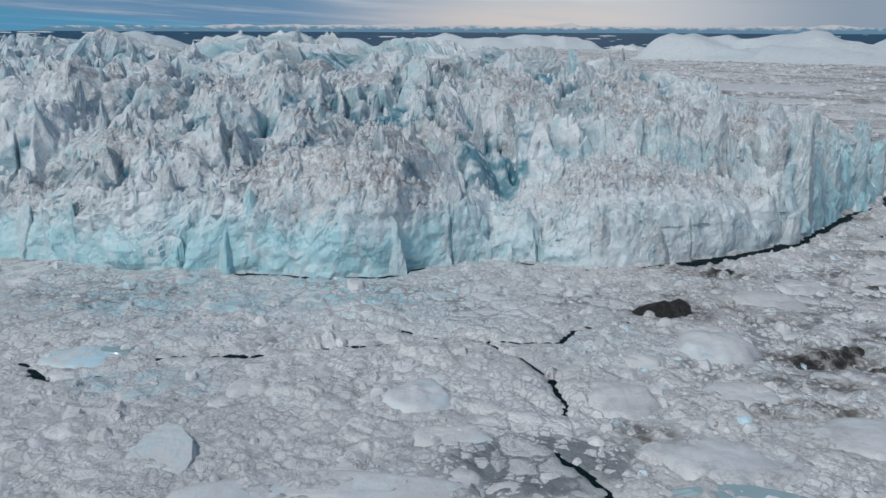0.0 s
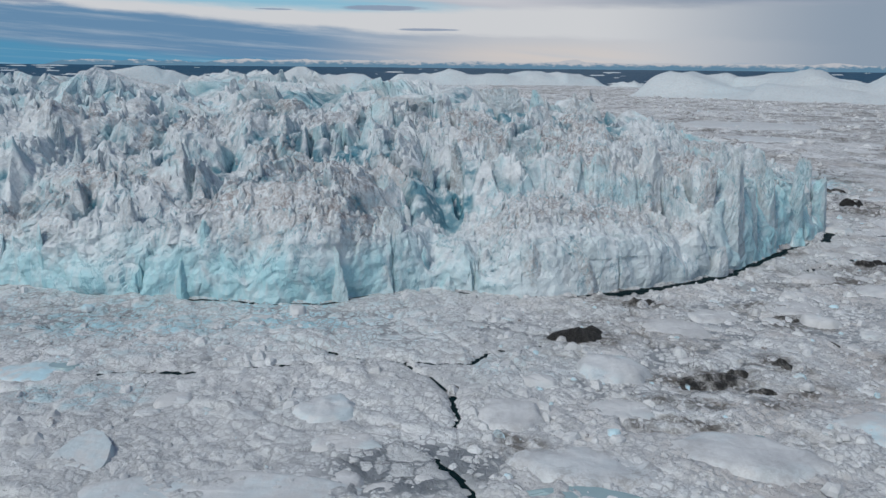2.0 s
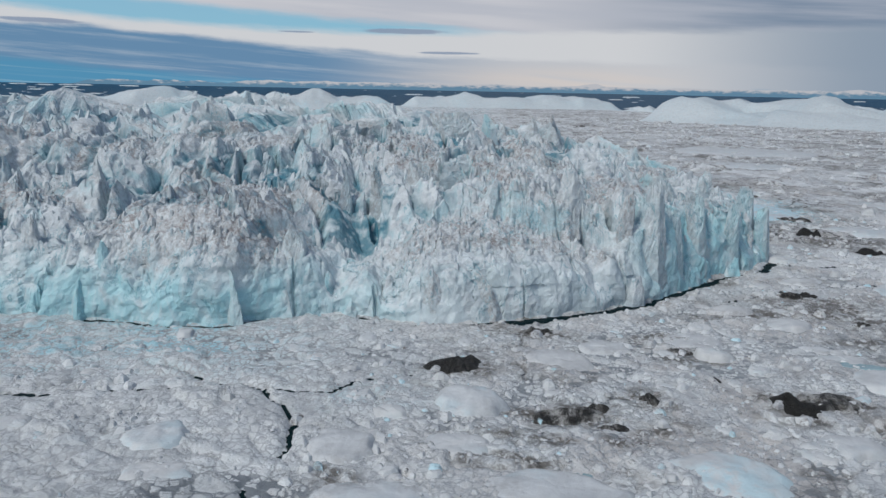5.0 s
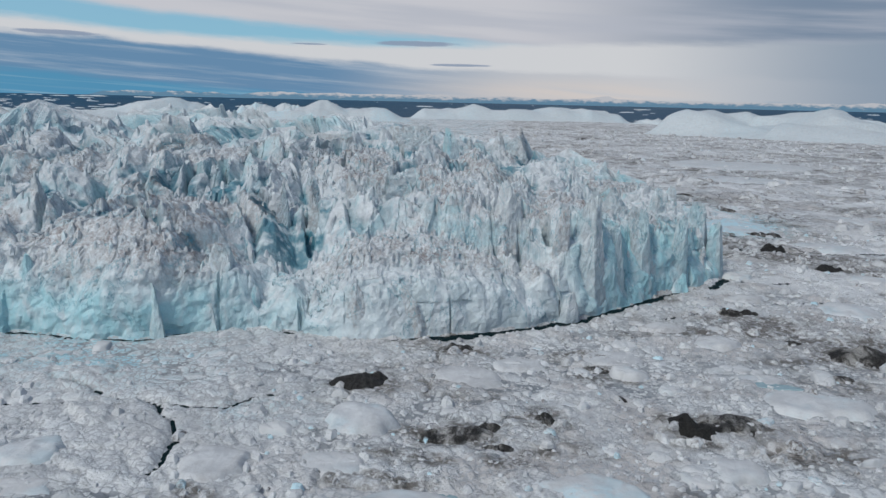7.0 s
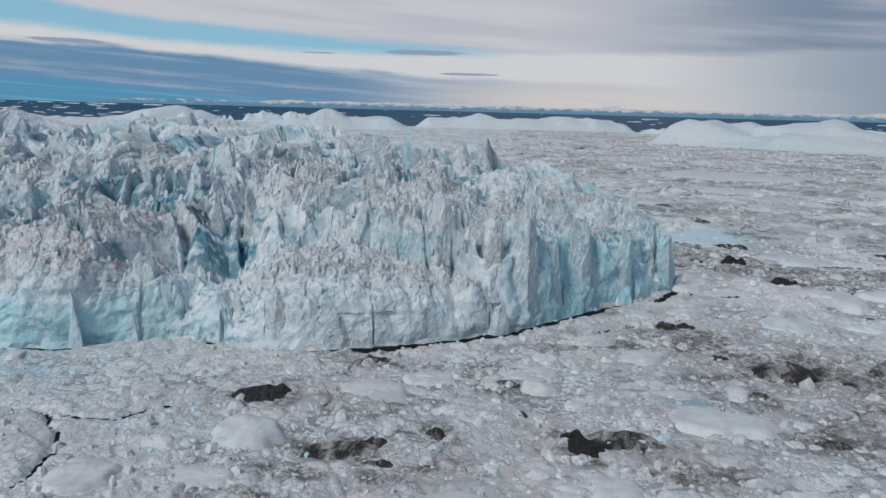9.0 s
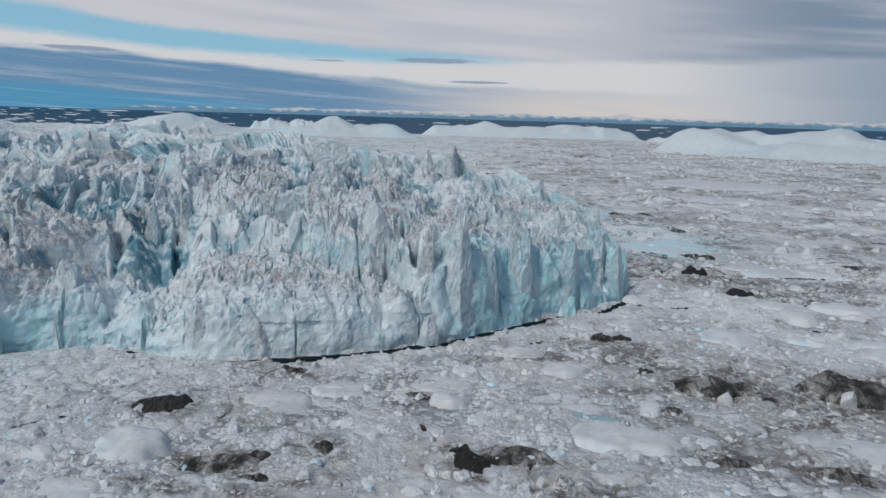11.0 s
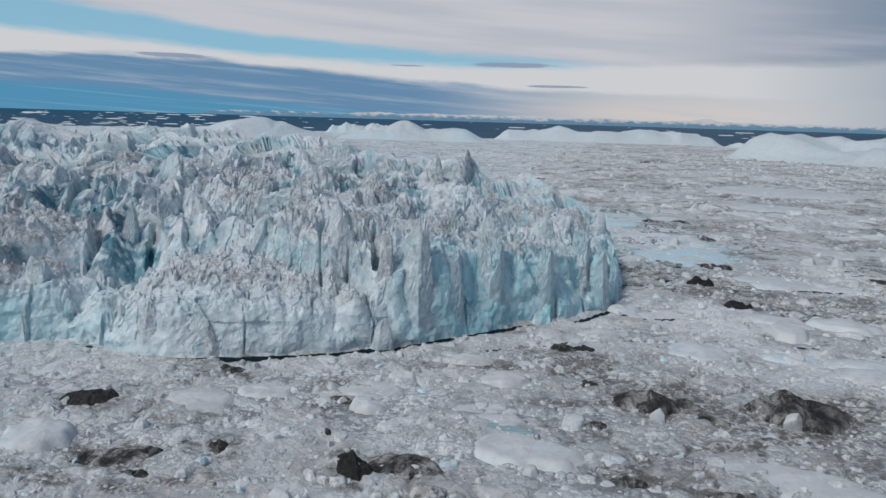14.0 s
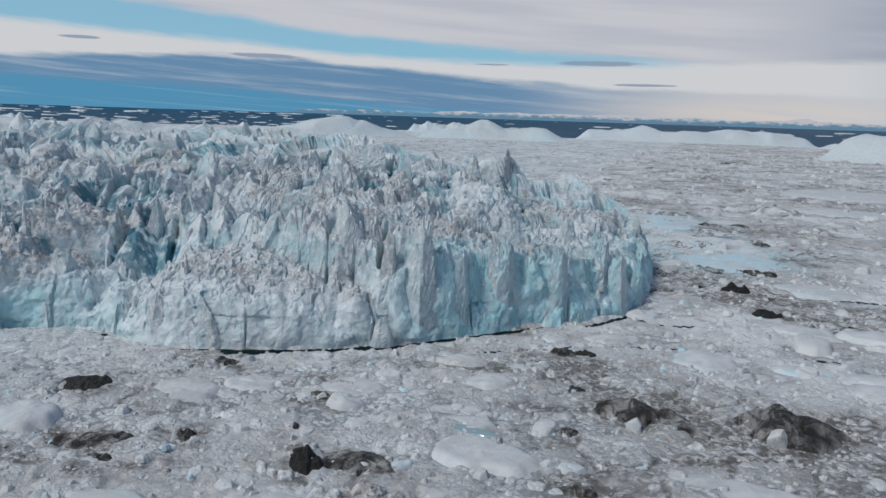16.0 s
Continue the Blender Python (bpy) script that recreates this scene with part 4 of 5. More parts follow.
# ---------------------------------------------------------------- the packed ice round it
LEADS = [([(-50, 110), (-37.5, 110.2), (-27.7, 113.5), (-15.8, 115.4), (-7.4, 117.8), (1.1, 119.9), (10.9, 118.9), (20.1, 118.7), (24.1, 125.2), (29.5, 128.1), (36, 130.5)], 0.30),
         ([(1.1, 119.9), (-7.7, 122.4), (-15.8, 126.5), (-24.4, 130.8)], 0.20), ([(5.2, 118.3), (12.4, 111.3), (17.2, 103.3), (18.4, 90.8)], 0.38), ([(16, 80), (18.8, 75.3), (21.2, 68.9), (23.6, 63)], 0.45),
         ([(-74.8, 105.8), (-72.4, 103.7), (-69, 99.9), (-64.8, 99)], 0.5), ([(-64.8, 99), (-57, 102), (-50, 110)], 0.12),
         ([(32, 164.9), (46, 168.4), (57.6, 172.8)], 0.6), ([(57.6, 171.5), (73.2, 178.8), (90.1, 189.0), (96, 194)], 1.9), ([(96, 194.6), (106.5, 207.4), (120, 222), (129.5, 233.4), (143.4, 242.3), (153, 259.5)], 1.1),
         ([(-57, 157.4), (-48, 158), (-34.6, 156), (-15, 157.3), (-6.6, 166)], 0.7), ([(4.7, 169.4), (20, 170)], 0.4),
         ([(151.7, 260.5), (160, 252), (175, 256), (190, 250)], 0.5), ([(163, 346.7), (181.2, 355.8), (201.8, 359.9)], 1.6), ([(150, 300), (172, 312), (200, 318), (240, 322)], 1.0), ([(120, 200), (150, 222), (185, 232), (215, 234)], 0.3)]


def ice_level(x, y):
    """Height, tone, slush, dirt and blue of the packed ice."""
    r = np.hypot(x - MID[0], y + 30)
    wx, wy = x + 3 * fbm(x / 12, y / 12, 3, 401), y + 3 * fbm(x / 12, y / 12, 3, 411)
    f1, f2, w1 = cells(wx, wy, 11.0, 420)
    g1, g2, w2 = cells(x + 0.8 * fbm(x / 3, y / 3, 2, 431), y + 0.8 * fbm(x / 3, y / 3, 2, 435), 3.6, 440)
    k1, k2, w3 = cells(x, y, 1.35, 460)
    near = 1 - smooth(160, 420, r)
    open_ = smooth(0.02, 0.36, fbm(x / 42 + 3, y / 26, 5, 471, 0.6) + 0.28 * smooth(20, 80, x) + 0.14 * smooth(150, 225, x) * smooth(320, 220, y) - 0.15 * smooth(10, -40, x))
    floe = smooth(0.3, 1.4, f2 - f1) * smooth(0.35, 0.6, w1)
    chunk = smooth(0.1, 0.6, g2 - g1) * (0.25 + 0.75 * w2)
    bit = smooth(0.0, 0.35, k2 - k1) * w3
    z = 0.05 + 0.55 * floe * (0.5 + w1) + (0.55 * chunk + 0.28 * bit * near) * (1 - 0.55 * open_) + 0.35 * fbm(x / 20, y / 20, 3, 481)
    z = z + 0.9 * np.maximum(0, fbm(x / 7, y / 7, 4, 485)) ** 1.5 + smooth(220, 600, r) * (2.2 * np.maximum(0, ridged(x / 60, y / 50, 4, 487)) + 4.5 * np.maximum(0, fbm(x / 20, y / 26, 4, 489, 0.6)) * smooth(-0.2, 0.3, fbm(x / 110, y / 140, 3, 493)))
    slush = open_ * (1 - 0.8 * floe) * (1 - 0.7 * chunk) * (1 - 0.55 * smooth(180, 400, r)) * 0.85
    wet = spot(x, y, 13, 76, 17, 10, 15)
    z, slush = z - 0.35 * wet, np.maximum(slush, wet)
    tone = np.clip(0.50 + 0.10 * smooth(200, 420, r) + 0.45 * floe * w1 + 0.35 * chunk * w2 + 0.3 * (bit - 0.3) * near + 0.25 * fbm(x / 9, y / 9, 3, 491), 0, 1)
    dirt = smooth(0.0, 0.30, fbm(x / 50 + 7, y / 30, 6, 501, 0.6) + 0.03) * (0.12 + 0.88 * smooth(20, 70, x)) * (1 - 0.6 * floe)
    for px, py, rx, ry, turn in ((68, 113, 15, 6, 5), (83, 122, 7, 6, 0), (26, 84, 7, 4, -20), (98, 148, 9, 6, 20), (115, 121, 14, 9, 10), (168, 170, 18, 9, -20), (197, 172, 15, 12, 0),
                                 (45, 134, 9, 6, 0), (150, 300, 26, 8, 15), (195, 300, 22, 12, 10), (64, 160, 10, 5, 10), (92, 160, 8, 5, 0), (55, 92, 9, 3, 0), (160, 130, 10, 5, 0), (240, 300, 30, 10, 5),
                                 (75, 104, 20, 4, 8), (176, 127, 20, 4, -5), (118, 186, 16, 5, 10), (60, 105, 12, 4, 0), (130, 112, 12, 4, 15), (210, 160, 14, 6, 0)):
        dirt = np.maximum(dirt, spot(x, y, px, py, rx * 1.3, ry * 1.3, turn) * smooth(-0.45, 0.15, fbm(x / 6, y / 4, 4, 555)))
    blue = smooth(-0.05, 0.4, fbm(x / 30, y / 18, 3, 511)) * smooth(60, -20, x) * smooth(85, 125, y) * 0.95
    blue = np.maximum(blue, 0.40 * smooth(30, -10, x) * smooth(112, 135, y) + 0.9 * spot(x, y, -62, 136, 30, 12) + 0.8 * spot(x, y, -22, 140, 22, 8) + 0.6 * spot(x, y, -50, 98, 16, 8))
    blue = blue + 1.0 * spot(x, y, 184, 396, 48, 62) + 0.8 * spot(x, y, 150, 480, 60, 130)
    for points, wide in LEADS:
        d = along(points, x + 1.5 * fbm(x / 3.5, y / 3.5, 4, 521, 0.6), y + 1.5 * fbm(x / 3.5, y / 3.5, 4, 531, 0.6))
        w = wide * (0.55 + 0.5 * vnoise(x / 5, y / 5, 541)) if wide < 1 else wide * (1.0 + 0.35 * vnoise(x / 6, y / 6, 541))
        cut = (1 - smooth(w, w + 0.35, d)) * (w > 0.05)
        low = 1 - smooth(w, w + 2.5, d)
        z = z * (1 - 0.6 * low) * (1 - cut) - 1.1 * cut
    for px, py, rx, ry, turn in ((170, 320, 22, 6, 15), (150, 232, 16, 2.5, 35)):
        z = z - 0.7 * spot(x, y, px, py, rx, ry, turn) * smooth(-0.1, 0.3, fbm(x / 6, y / 4, 3, 551))
    # scattered short leads far out
    far_lead = smooth(230, 330, r) * smooth(0.80, 0.93, ridged(x / 85, y / 38, 2, 561))
    z = z - 1.6 * far_lead * smooth(-0.1, 0.4, fbm(x / 90, y / 60, 2, 571))
    tone = np.clip(tone + 0.12 + 0.35 * smooth(40, -20, x) - 0.35 * smooth(110, 210, x) * smooth(360, 220, y), 0, 1)
    return z, tone, np.clip(slush, 0, 1), np.clip(dirt, 0, 1), np.clip(blue, 0, 1)


ga = np.radians(np.concatenate([np.arange(-62, 58, 0.235), np.arange(58, 298, 2.4)]))
gr = np.concatenate([[0.02], np.arange(3, 60, 3.0), 60 * np.exp(np.arange(0, math.log(3100 / 60.0), 0.006))])
GR, GA = np.meshgrid(gr, ga, indexing="ij")
GX, GY = MID[0] + GR * np.sin(GA), -30 + GR * np.cos(GA)
GZ, TONE, SLUSH, GDIRT, GBLUE = ice_level(GX, GY)
shore = 2760 + 130 * fbm(GX / 300, GY / 300, 3, 581) + 500 * smooth(-200, -1200, GX) 
GZ = np.where(GR > shore, -2.5, GZ) - 3 * smooth(-60, 0, GR - shore)
inside = outline_radius(np.arctan2(GX - HUB[0], HUB[1] - GY)) - np.hypot(GX - HUB[0], GY - HUB[1])
GZ = np.where(inside > 4, -1.5, GZ)
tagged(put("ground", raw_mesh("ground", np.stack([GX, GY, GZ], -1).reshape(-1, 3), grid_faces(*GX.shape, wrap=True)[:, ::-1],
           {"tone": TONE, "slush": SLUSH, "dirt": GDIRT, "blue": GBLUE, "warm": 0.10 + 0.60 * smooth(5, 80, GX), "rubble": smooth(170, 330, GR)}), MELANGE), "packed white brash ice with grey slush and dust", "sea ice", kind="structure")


def level_at(x, y):
    return float(ice_level(np.array([x], float), np.array([y], float))[0][0])


# ---------------------------------------------------------------- floes, blocks and rocks
def dome(x, y, wide, deep, high, seed, turn=0.0, flat=0.5, dirt=0.0, blue=0.0, rough=0.25):
    """Irregular snow-smoothed floe: steep at the rim, gentle on top."""
    a, k = np.linspace(0, 2 * math.pi, 45)[:-1], np.linspace(0, 1, 14)
    A, K = np.meshgrid(a, k, indexing="xy")
    rim = 1 + 1.5 * rough * fbm(np.cos(A) * 1.2 + seed, np.sin(A) * 1.2, 4, seed, 0.6)
    u, v = K * rim * np.cos(A) * wide / 2, K * rim * np.sin(A) * deep / 2
    c, s = math.cos(radians(turn)), math.sin(radians(turn))
    px, py = u * c - v * s, u * s + v * c
    unit = max(wide, deep) * 0.45
    slab = np.clip(1.0 + 1.1 * (spires(px + 37.0 * seed, py + 11.0 * seed, unit, seed + 3, (0.25, 1.3), 0.35) / unit + 0.10), 0.15, 1.3)
    edge = np.clip((1 - K) * (3.0 + 4.0 * flat), 0, 1) ** 0.7
    pz = 0.56 * high * edge * slab + 0.10 * min(high, 1.5) * fbm(px / 1.6, py / 1.6, 3, seed + 9) * (1 - K**4) + 0.25 * (1 - K) - 0.35 * K**6
    attrs = {"dirt": np.clip(dirt * smooth(0.35, 0.95, K + 0.5 * fbm(px / 4, py / 4, 3, seed + 7)), 0, 1),
             "blue": np.clip(blue * smooth(-0.1 - 0.5 * blue, 0.5 - 0.3 * blue, fbm(px / (3 + 9 * blue), py / (3 + 9 * blue), 3, seed + 11)), 0, 1)}
    return raw_mesh("ice_floe", np.stack([px, py, pz], -1).reshape(-1, 3), grid_faces(*A.shape, wrap=True), attrs)


def floe(x, y, wide, deep, high, seed, label, group="", turn=0.0, **kw):
    ob = put("ice_floe", dome(x, y, wide, deep, high, seed, turn, **kw), SNOW)
    ob.location = (x, y, min(level_at(x, y), 0.5) - 0.1)
    return tagged(ob, label, "ice floe", group)


def crag(x, y, wide, deep, high, seed, label, name="dirty_ice_block", turn=0.0, pale=0.5, category="ice block"):
    """Jagged block of grit-laden ice with faceted sides."""
    wide, deep, high = wide * 1.08, deep * 1.08, high * 0.8
    a, k = np.linspace(0, 2 * math.pi, 73)[:-1], np.linspace(0, 1, 26)
    A, K = np.meshgrid(a, k, indexing="xy")
    rim = 1 + 0.35 * fbm(np.cos(A) * 1.6 + seed, np.sin(A) * 1.6, 4, seed)
    u, v = K * rim * np.cos(A) * wide / 2, K * rim * np.sin(A) * deep / 2
    c, s = math.cos(radians(turn)), math.sin(radians(turn))
    px, py = u * c - v * s, u * s + v * c
    size = min(wide, deep)
    body = 1 - K**2.6
    facets = spires(px + seed * 31.7, py + seed * 13.3, size * 0.42, seed + 40, (0.6, 2.2), 0.35) / (size * 0.42)
    pz = high * body * np.clip(1.15 + 1.1 * (facets + 0.15), 0.1, 1.7) + 0.10 * high * fbm(px / 1.1, py / 1.1, 4, seed + 3) * (1 - K**6) - 0.4 * K**6
    tone = np.clip(1.4 * pale * (0.55 + 1.3 * fbm(px / (size * 0.3), py / (size * 0.3), 3, seed + 5)) + pale * 0.4 * smooth(0.75, 1, K), 0, 1)
    ob = put(name, raw_mesh(name, np.stack([px, py, pz], -1).reshape(-1, 3), grid_faces(*A.shape, wrap=True), {"pale": tone}, flat=True), DEBRIS)
    ob.location = (x, y, max(0.0, min(level_at(x, y), 0.4)) - 0.05)
    return tagged(ob, label, category)


def pool(x, y, wide, deep, seed, label, turn=0.0):
    a = np.linspace(0, 2 * math.pi, 49)[:-1]
    rim = 1 + 0.35 * fbm(np.cos(a) * 1.4 + seed, np.sin(a) * 1.4, 3, seed)
    u, v = rim * np.cos(a) * wide / 2, rim * np.sin(a) * deep / 2
    c, s = math.cos(radians(turn)), math.sin(radians(turn))
    verts, faces = [(0, 0, 0.12)], []
    for k, h in ((0.7, 0.12), (1.0, -0.6)):
        verts += [(k * (p * c - q * s), k * (p * s + q * c), h) for p, q in zip(u, v)]
    n = len(a)
    bm = bmesh.new()
    vs = [bm.verts.new(p) for p in verts]
    for i in range(n):
        j = (i + 1) % n
        bm.faces.new((vs[0], vs[1 + i], vs[1 + j]))
        bm.faces.new((vs[1 + i], vs[1 + n + i], vs[1 + n + j], vs[1 + j]))
    mesh = bpy.data.meshes.new("melt_pool")
    bm.to_mesh(mesh)
    bm.free()
    ob = put("melt_pool", mesh, POOL)
    ob.location = (x, y, max(0.25, level_at(x, y)))
    return tagged(ob, label, "melt pool")


CLEAN, DUSTY = "broad white snow-smoothed ice floe in the brash ice", "dusty white ice floe with grit along its rim"
for n, (x, y, wide, deep, high, turn, dirt, blue) in enumerate([
        (-15, 66.5, 37, 15, 2.0, 3, 0.0, 0.25), (38, 77.5, 25, 13, 2.6, -12, 0.5, 0.1), (63, 82.5, 26, 14, 2.2, -8, 0.2, 0.15), (48.2, 115.4, 14.5, 14, 3.4, 0, 0.15, 0.3),
        (27.2, 95.2, 14.5, 12, 2.4, 5, 0.2, 0.0), (47, 97.2, 12, 9, 2.0, 0, 0.0, 0.2), (-4.3, 94, 13, 12, 2.4, 20, 0.0, 0.3), (1, 83, 13, 7, 1.8, 5, 0.0, 0.3),
        (91.4, 91.8, 22, 13, 3.0, -20, 0.0, 0.6), (2.6, 71.1, 5.2, 8, 0.9, 0, 0.4, 0.0), (8.7, 70.2, 5.4, 4.4, 0.7, 0, 0.2, 0.0), (14.2, 73.2, 2.8, 2.2, 0.6, 0, 0.0, 0.0),
        (139.2, 137.4, 23, 14, 3.0, -15, 0.0, 0.2), (178.6, 214.6, 20, 18, 3.4, -10, 0.0, 0.3), (132.2, 151, 13, 9, 2.2, 0, 0.1, 0.1), (129.4, 176.2, 13, 10, 2.4, 10, 0.1, 0.1),
        (155.8, 138.2, 6, 5, 1.6, 20, 0.0, 0.2), (188, 138.8, 33, 16, 2.8, -10, 0.15, 0.05), (203, 218, 6, 8, 3.0, 0, 0.0, 0.1), (103.4, 150.2, 9, 8.5, 3.0, 10, 0.0, 0.2),
        (182, 388, 60, 60, 2.2, 20, 0.0, 0.9), (140, 520, 60, 80, 2.4, 0, 0.0, 0.9), (219, 208.6, 20, 14, 2.2, 0, 0.4, 0.0), (150, 228, 15, 10, 1.8, 30, 0.3, 0.0),
        (100, 160, 16, 12, 1.8, 10, 0.2, 0.0), (67.2, 142, 15, 15, 2.4, 0, 0.15, 0.0), (-65, 107.6, 18, 11, 1.2, 0, 0.0, 0.9), (230, 186, 18, 14, 2.0, 0, 0.2, 0.0), (104.8, 170, 6.4, 6, 2.2, 0, 0.0, 0.1), (110.6, 141.5, 6, 5, 1.8, 0, 0.0, 0.3),
        (157, 262, 10, 9, 2.6, 0, 0.0, 0.2), (78, 152, 13, 9, 2.2, 10, 0.2, 0.0), (118, 190, 16, 9, 1.6, 15, 0.45, 0.0), (113, 104, 14, 9, 2.2, 0, 0.1, 0.1), (205, 262, 22, 14, 2.6, -10, 0.0, 0.2),
        (250, 260, 30, 20, 2.4, 0, 0.1, 0.1), (215, 330, 34, 22, 2.4, 0, 0.0, 0.2), (270, 420, 50, 30, 2.8, 0, 0.0, 0.2), (305, 800, 150, 110, 7.0, 0, 0.0, 0.2), (260, 640, 70, 60, 4.0, 0, 0.0, 0.2)]):
    floe(x, y, wide, deep, high, 610 + 7 * n, DUSTY if dirt > 0.25 else CLEAN, "floes in the brash ice", turn, dirt=dirt, blue=blue)
# smaller floes: a dozen shapes, copied
rng = random.Random(77)
SHAPES = []
for n in range(14):
    size = (4.0, 5.0, 6.5, 8.0)[n % 4]
    one = put("ice_floe", dome(0, 0, size, size * rng.uniform(0.6, 0.95), size * rng.uniform(0.13, 0.28), 1300 + 9 * n, rng.uniform(0, 180), flat=rng.uniform(0.1, 0.6),
              dirt=0.35 if n % 5 == 0 else 0.0, blue=0.5 if n % 4 == 1 else 0.1), SNOW)
    SHAPES.append(tagged(one, "small dusty white ice floe frozen into brash" if n % 5 == 0 else "small rounded white ice floe frozen into brash", "ice floe", "small floes"))
BIG = [(186, 315, 26), (196, 281, 22), (63, 162, 9), (144, 210, 11), (149, 180, 7), (84, 122, 6), (-15, 67, 20), (38, 78, 14), (63, 82, 16), (178, 215, 14), (91, 92, 13), (48, 115, 9), (27, 95, 9), (13, 76, 14), (139, 141, 14), (170, 172, 15), (198, 178, 15), (113, 124, 12), (45, 137, 8), (186, 143, 13)]
spots = []
while len(spots) < 240:
    far = rng.random() < 0.3
    bear, dist = radians(rng.uniform(-46, 44)), rng.uniform(260, 620) if far else 95 * (270 / 95) ** rng.random()
    x, y = MID[0] + dist * math.sin(bear), -30 + dist * math.cos(bear)
    b = np.array([math.atan2(x - HUB[0], HUB[1] - y)])
    gone = float(outline_radius(b)[0]) - math.hypot(x - HUB[0], y - HUB[1]) > -6
    if gone or any(math.hypot(x - p, y - q) < r for p, q, r in BIG) or any(along(pts, np.array([x]), np.array([y]))[0] < 4 for pts, _ in LEADS):
        continue
    spots.append((x, y, far))
for n, (x, y, far) in enumerate(spots):
    k = rng.uniform(1.4, 3.8) if far else rng.uniform(0.45, 1.15)
    m = Matrix.LocRotScale((x, y, min(level_at(x, y), 0.5) - 0.12), Euler((0, 0, rng.uniform(0, 6.28))), None)
    ob = SHAPES[n] if n < len(SHAPES) else copy_thing(SHAPES[n % len(SHAPES)], m)
    ob.matrix_basis = m
    ob.scale = (k, k, k * (0.7 if far else 1.0))

crag(44.2, 135.8, 11.5, 10, 2.6, 811, "black gritty ice mound on the brash ice", "dark_ice_mound", 5, 0.05)
crag(186, 315, 11, 10, 4.6, 852, "black gritty ice mound beside a dark lead", "dark_ice_mound", 0, 0.0)
crag(195.8, 280.5, 10.5, 7, 2.8, 813, "black gritty ice mound on packed ice", "dark_ice_mound", 0, 0.0)
crag(62.8, 162, 9, 5, 1.6, 814, "low dark grit-covered ice block near the iceberg", turn=8, pale=0.35)
crag(110.7, 120.4, 13, 7, 3.4, 815, "jagged black and grey grit-covered ice block", turn=-45, pale=0.0)
crag(118.2, 123.6, 15, 11, 2.4, 816, "grey grit-veined ice block leaning on a black one", turn=20, pale=0.9)
crag(167.5, 169, 27, 13, 3.4, 817, "long dirty ice block with pale and black bands", turn=-22, pale=0.65)
crag(196.2, 175, 21, 19, 5.6, 818, "large dirty ice crag, black with pale grey faces", turn=30, pale=0.65)
crag(149.2, 180, 6.4, 4, 1.6, 819, "small dark grit-covered ice block", pale=0.2)
crag(140.6, 208, 7, 5.5, 2.0, 820, "dirty ice block with a pale top", pale=0.9)
crag(146.6, 210.5, 6.5, 5, 2.0, 821, "small dark ice block beside a pale one", pale=0.15)
crag(67, 112.5, 15, 7, 1.3, 822, "low dirty ice rubble patch", turn=10, pale=1.1)
crag(72.4, 115.8, 7, 4, 1.4, 823, "dark grit-covered ice rubble", turn=-5, pale=0.6)
crag(75, 108.2, 7, 3, 0.9, 824, "low dark ice rubble", pale=0.5)
crag(83.3, 121.6, 4.2, 5, 1.6, 825, "dark upturned ice slab", turn=30, pale=0.4)
crag(159, 130, 8, 4.5, 1.2, 826, "low dark grit-covered ice block", pale=0.5)
for n, (x, y, wide, deep, high, pale, text) in enumerate([
        (63, 835, 13, 10, 4.0, 0.0, "small black gritty ice mound far out on the packed ice"), (180, 1298, 24, 14, 5.0, 0.3, "dark ice block far out on the packed ice"),
        (172, 515, 24, 14, 2.4, 0.8, "low grey-brown dirty ice patch"), (201, 447, 12, 10, 2.2, 0.6, "dirty ice block on a pale floe"), (196, 362, 16, 6, 1.6, 0.3, "long low dark ice ridge"),
        (169, 301, 9, 5, 1.0, 0.3, "low dark wet ice beside the iceberg"), (178, 128, 14, 6, 1.2, 0.7, "grit-veined ice fringe below a floe"), (152, 155, 7, 5, 0.8, 0.8, "small grey dirty ice rubble"),
        (96, 153, 7, 6, 1.0, 0.7, "dusty ice rubble with dark specks"), (99, 135, 4, 3, 0.8, 0.3, "small dark ice lump"), (190, 520, 14, 8, 1.8, 0.4, "dark gritty ice patch far out"), (260, 350, 12, 6, 1.4, 0.3, "low dark ice ridge on the packed ice")]):
    crag(x, y, wide, deep, high, 840 + n, text, turn=17 * n % 50 - 20, pale=pale)
pool(37, 69, 17, 5, 901, "grey-green melt water at the foot of a floe")
pool(-60, 110.5, 8, 5, 902, "pale blue melt pool on the ice")
pool(134, 146.5, 15, 5, 903, "pale turquoise melt water beside a white floe", -10)
pool(66, 90, 9, 3.5, 904, "grey-blue melt water beside a floe")

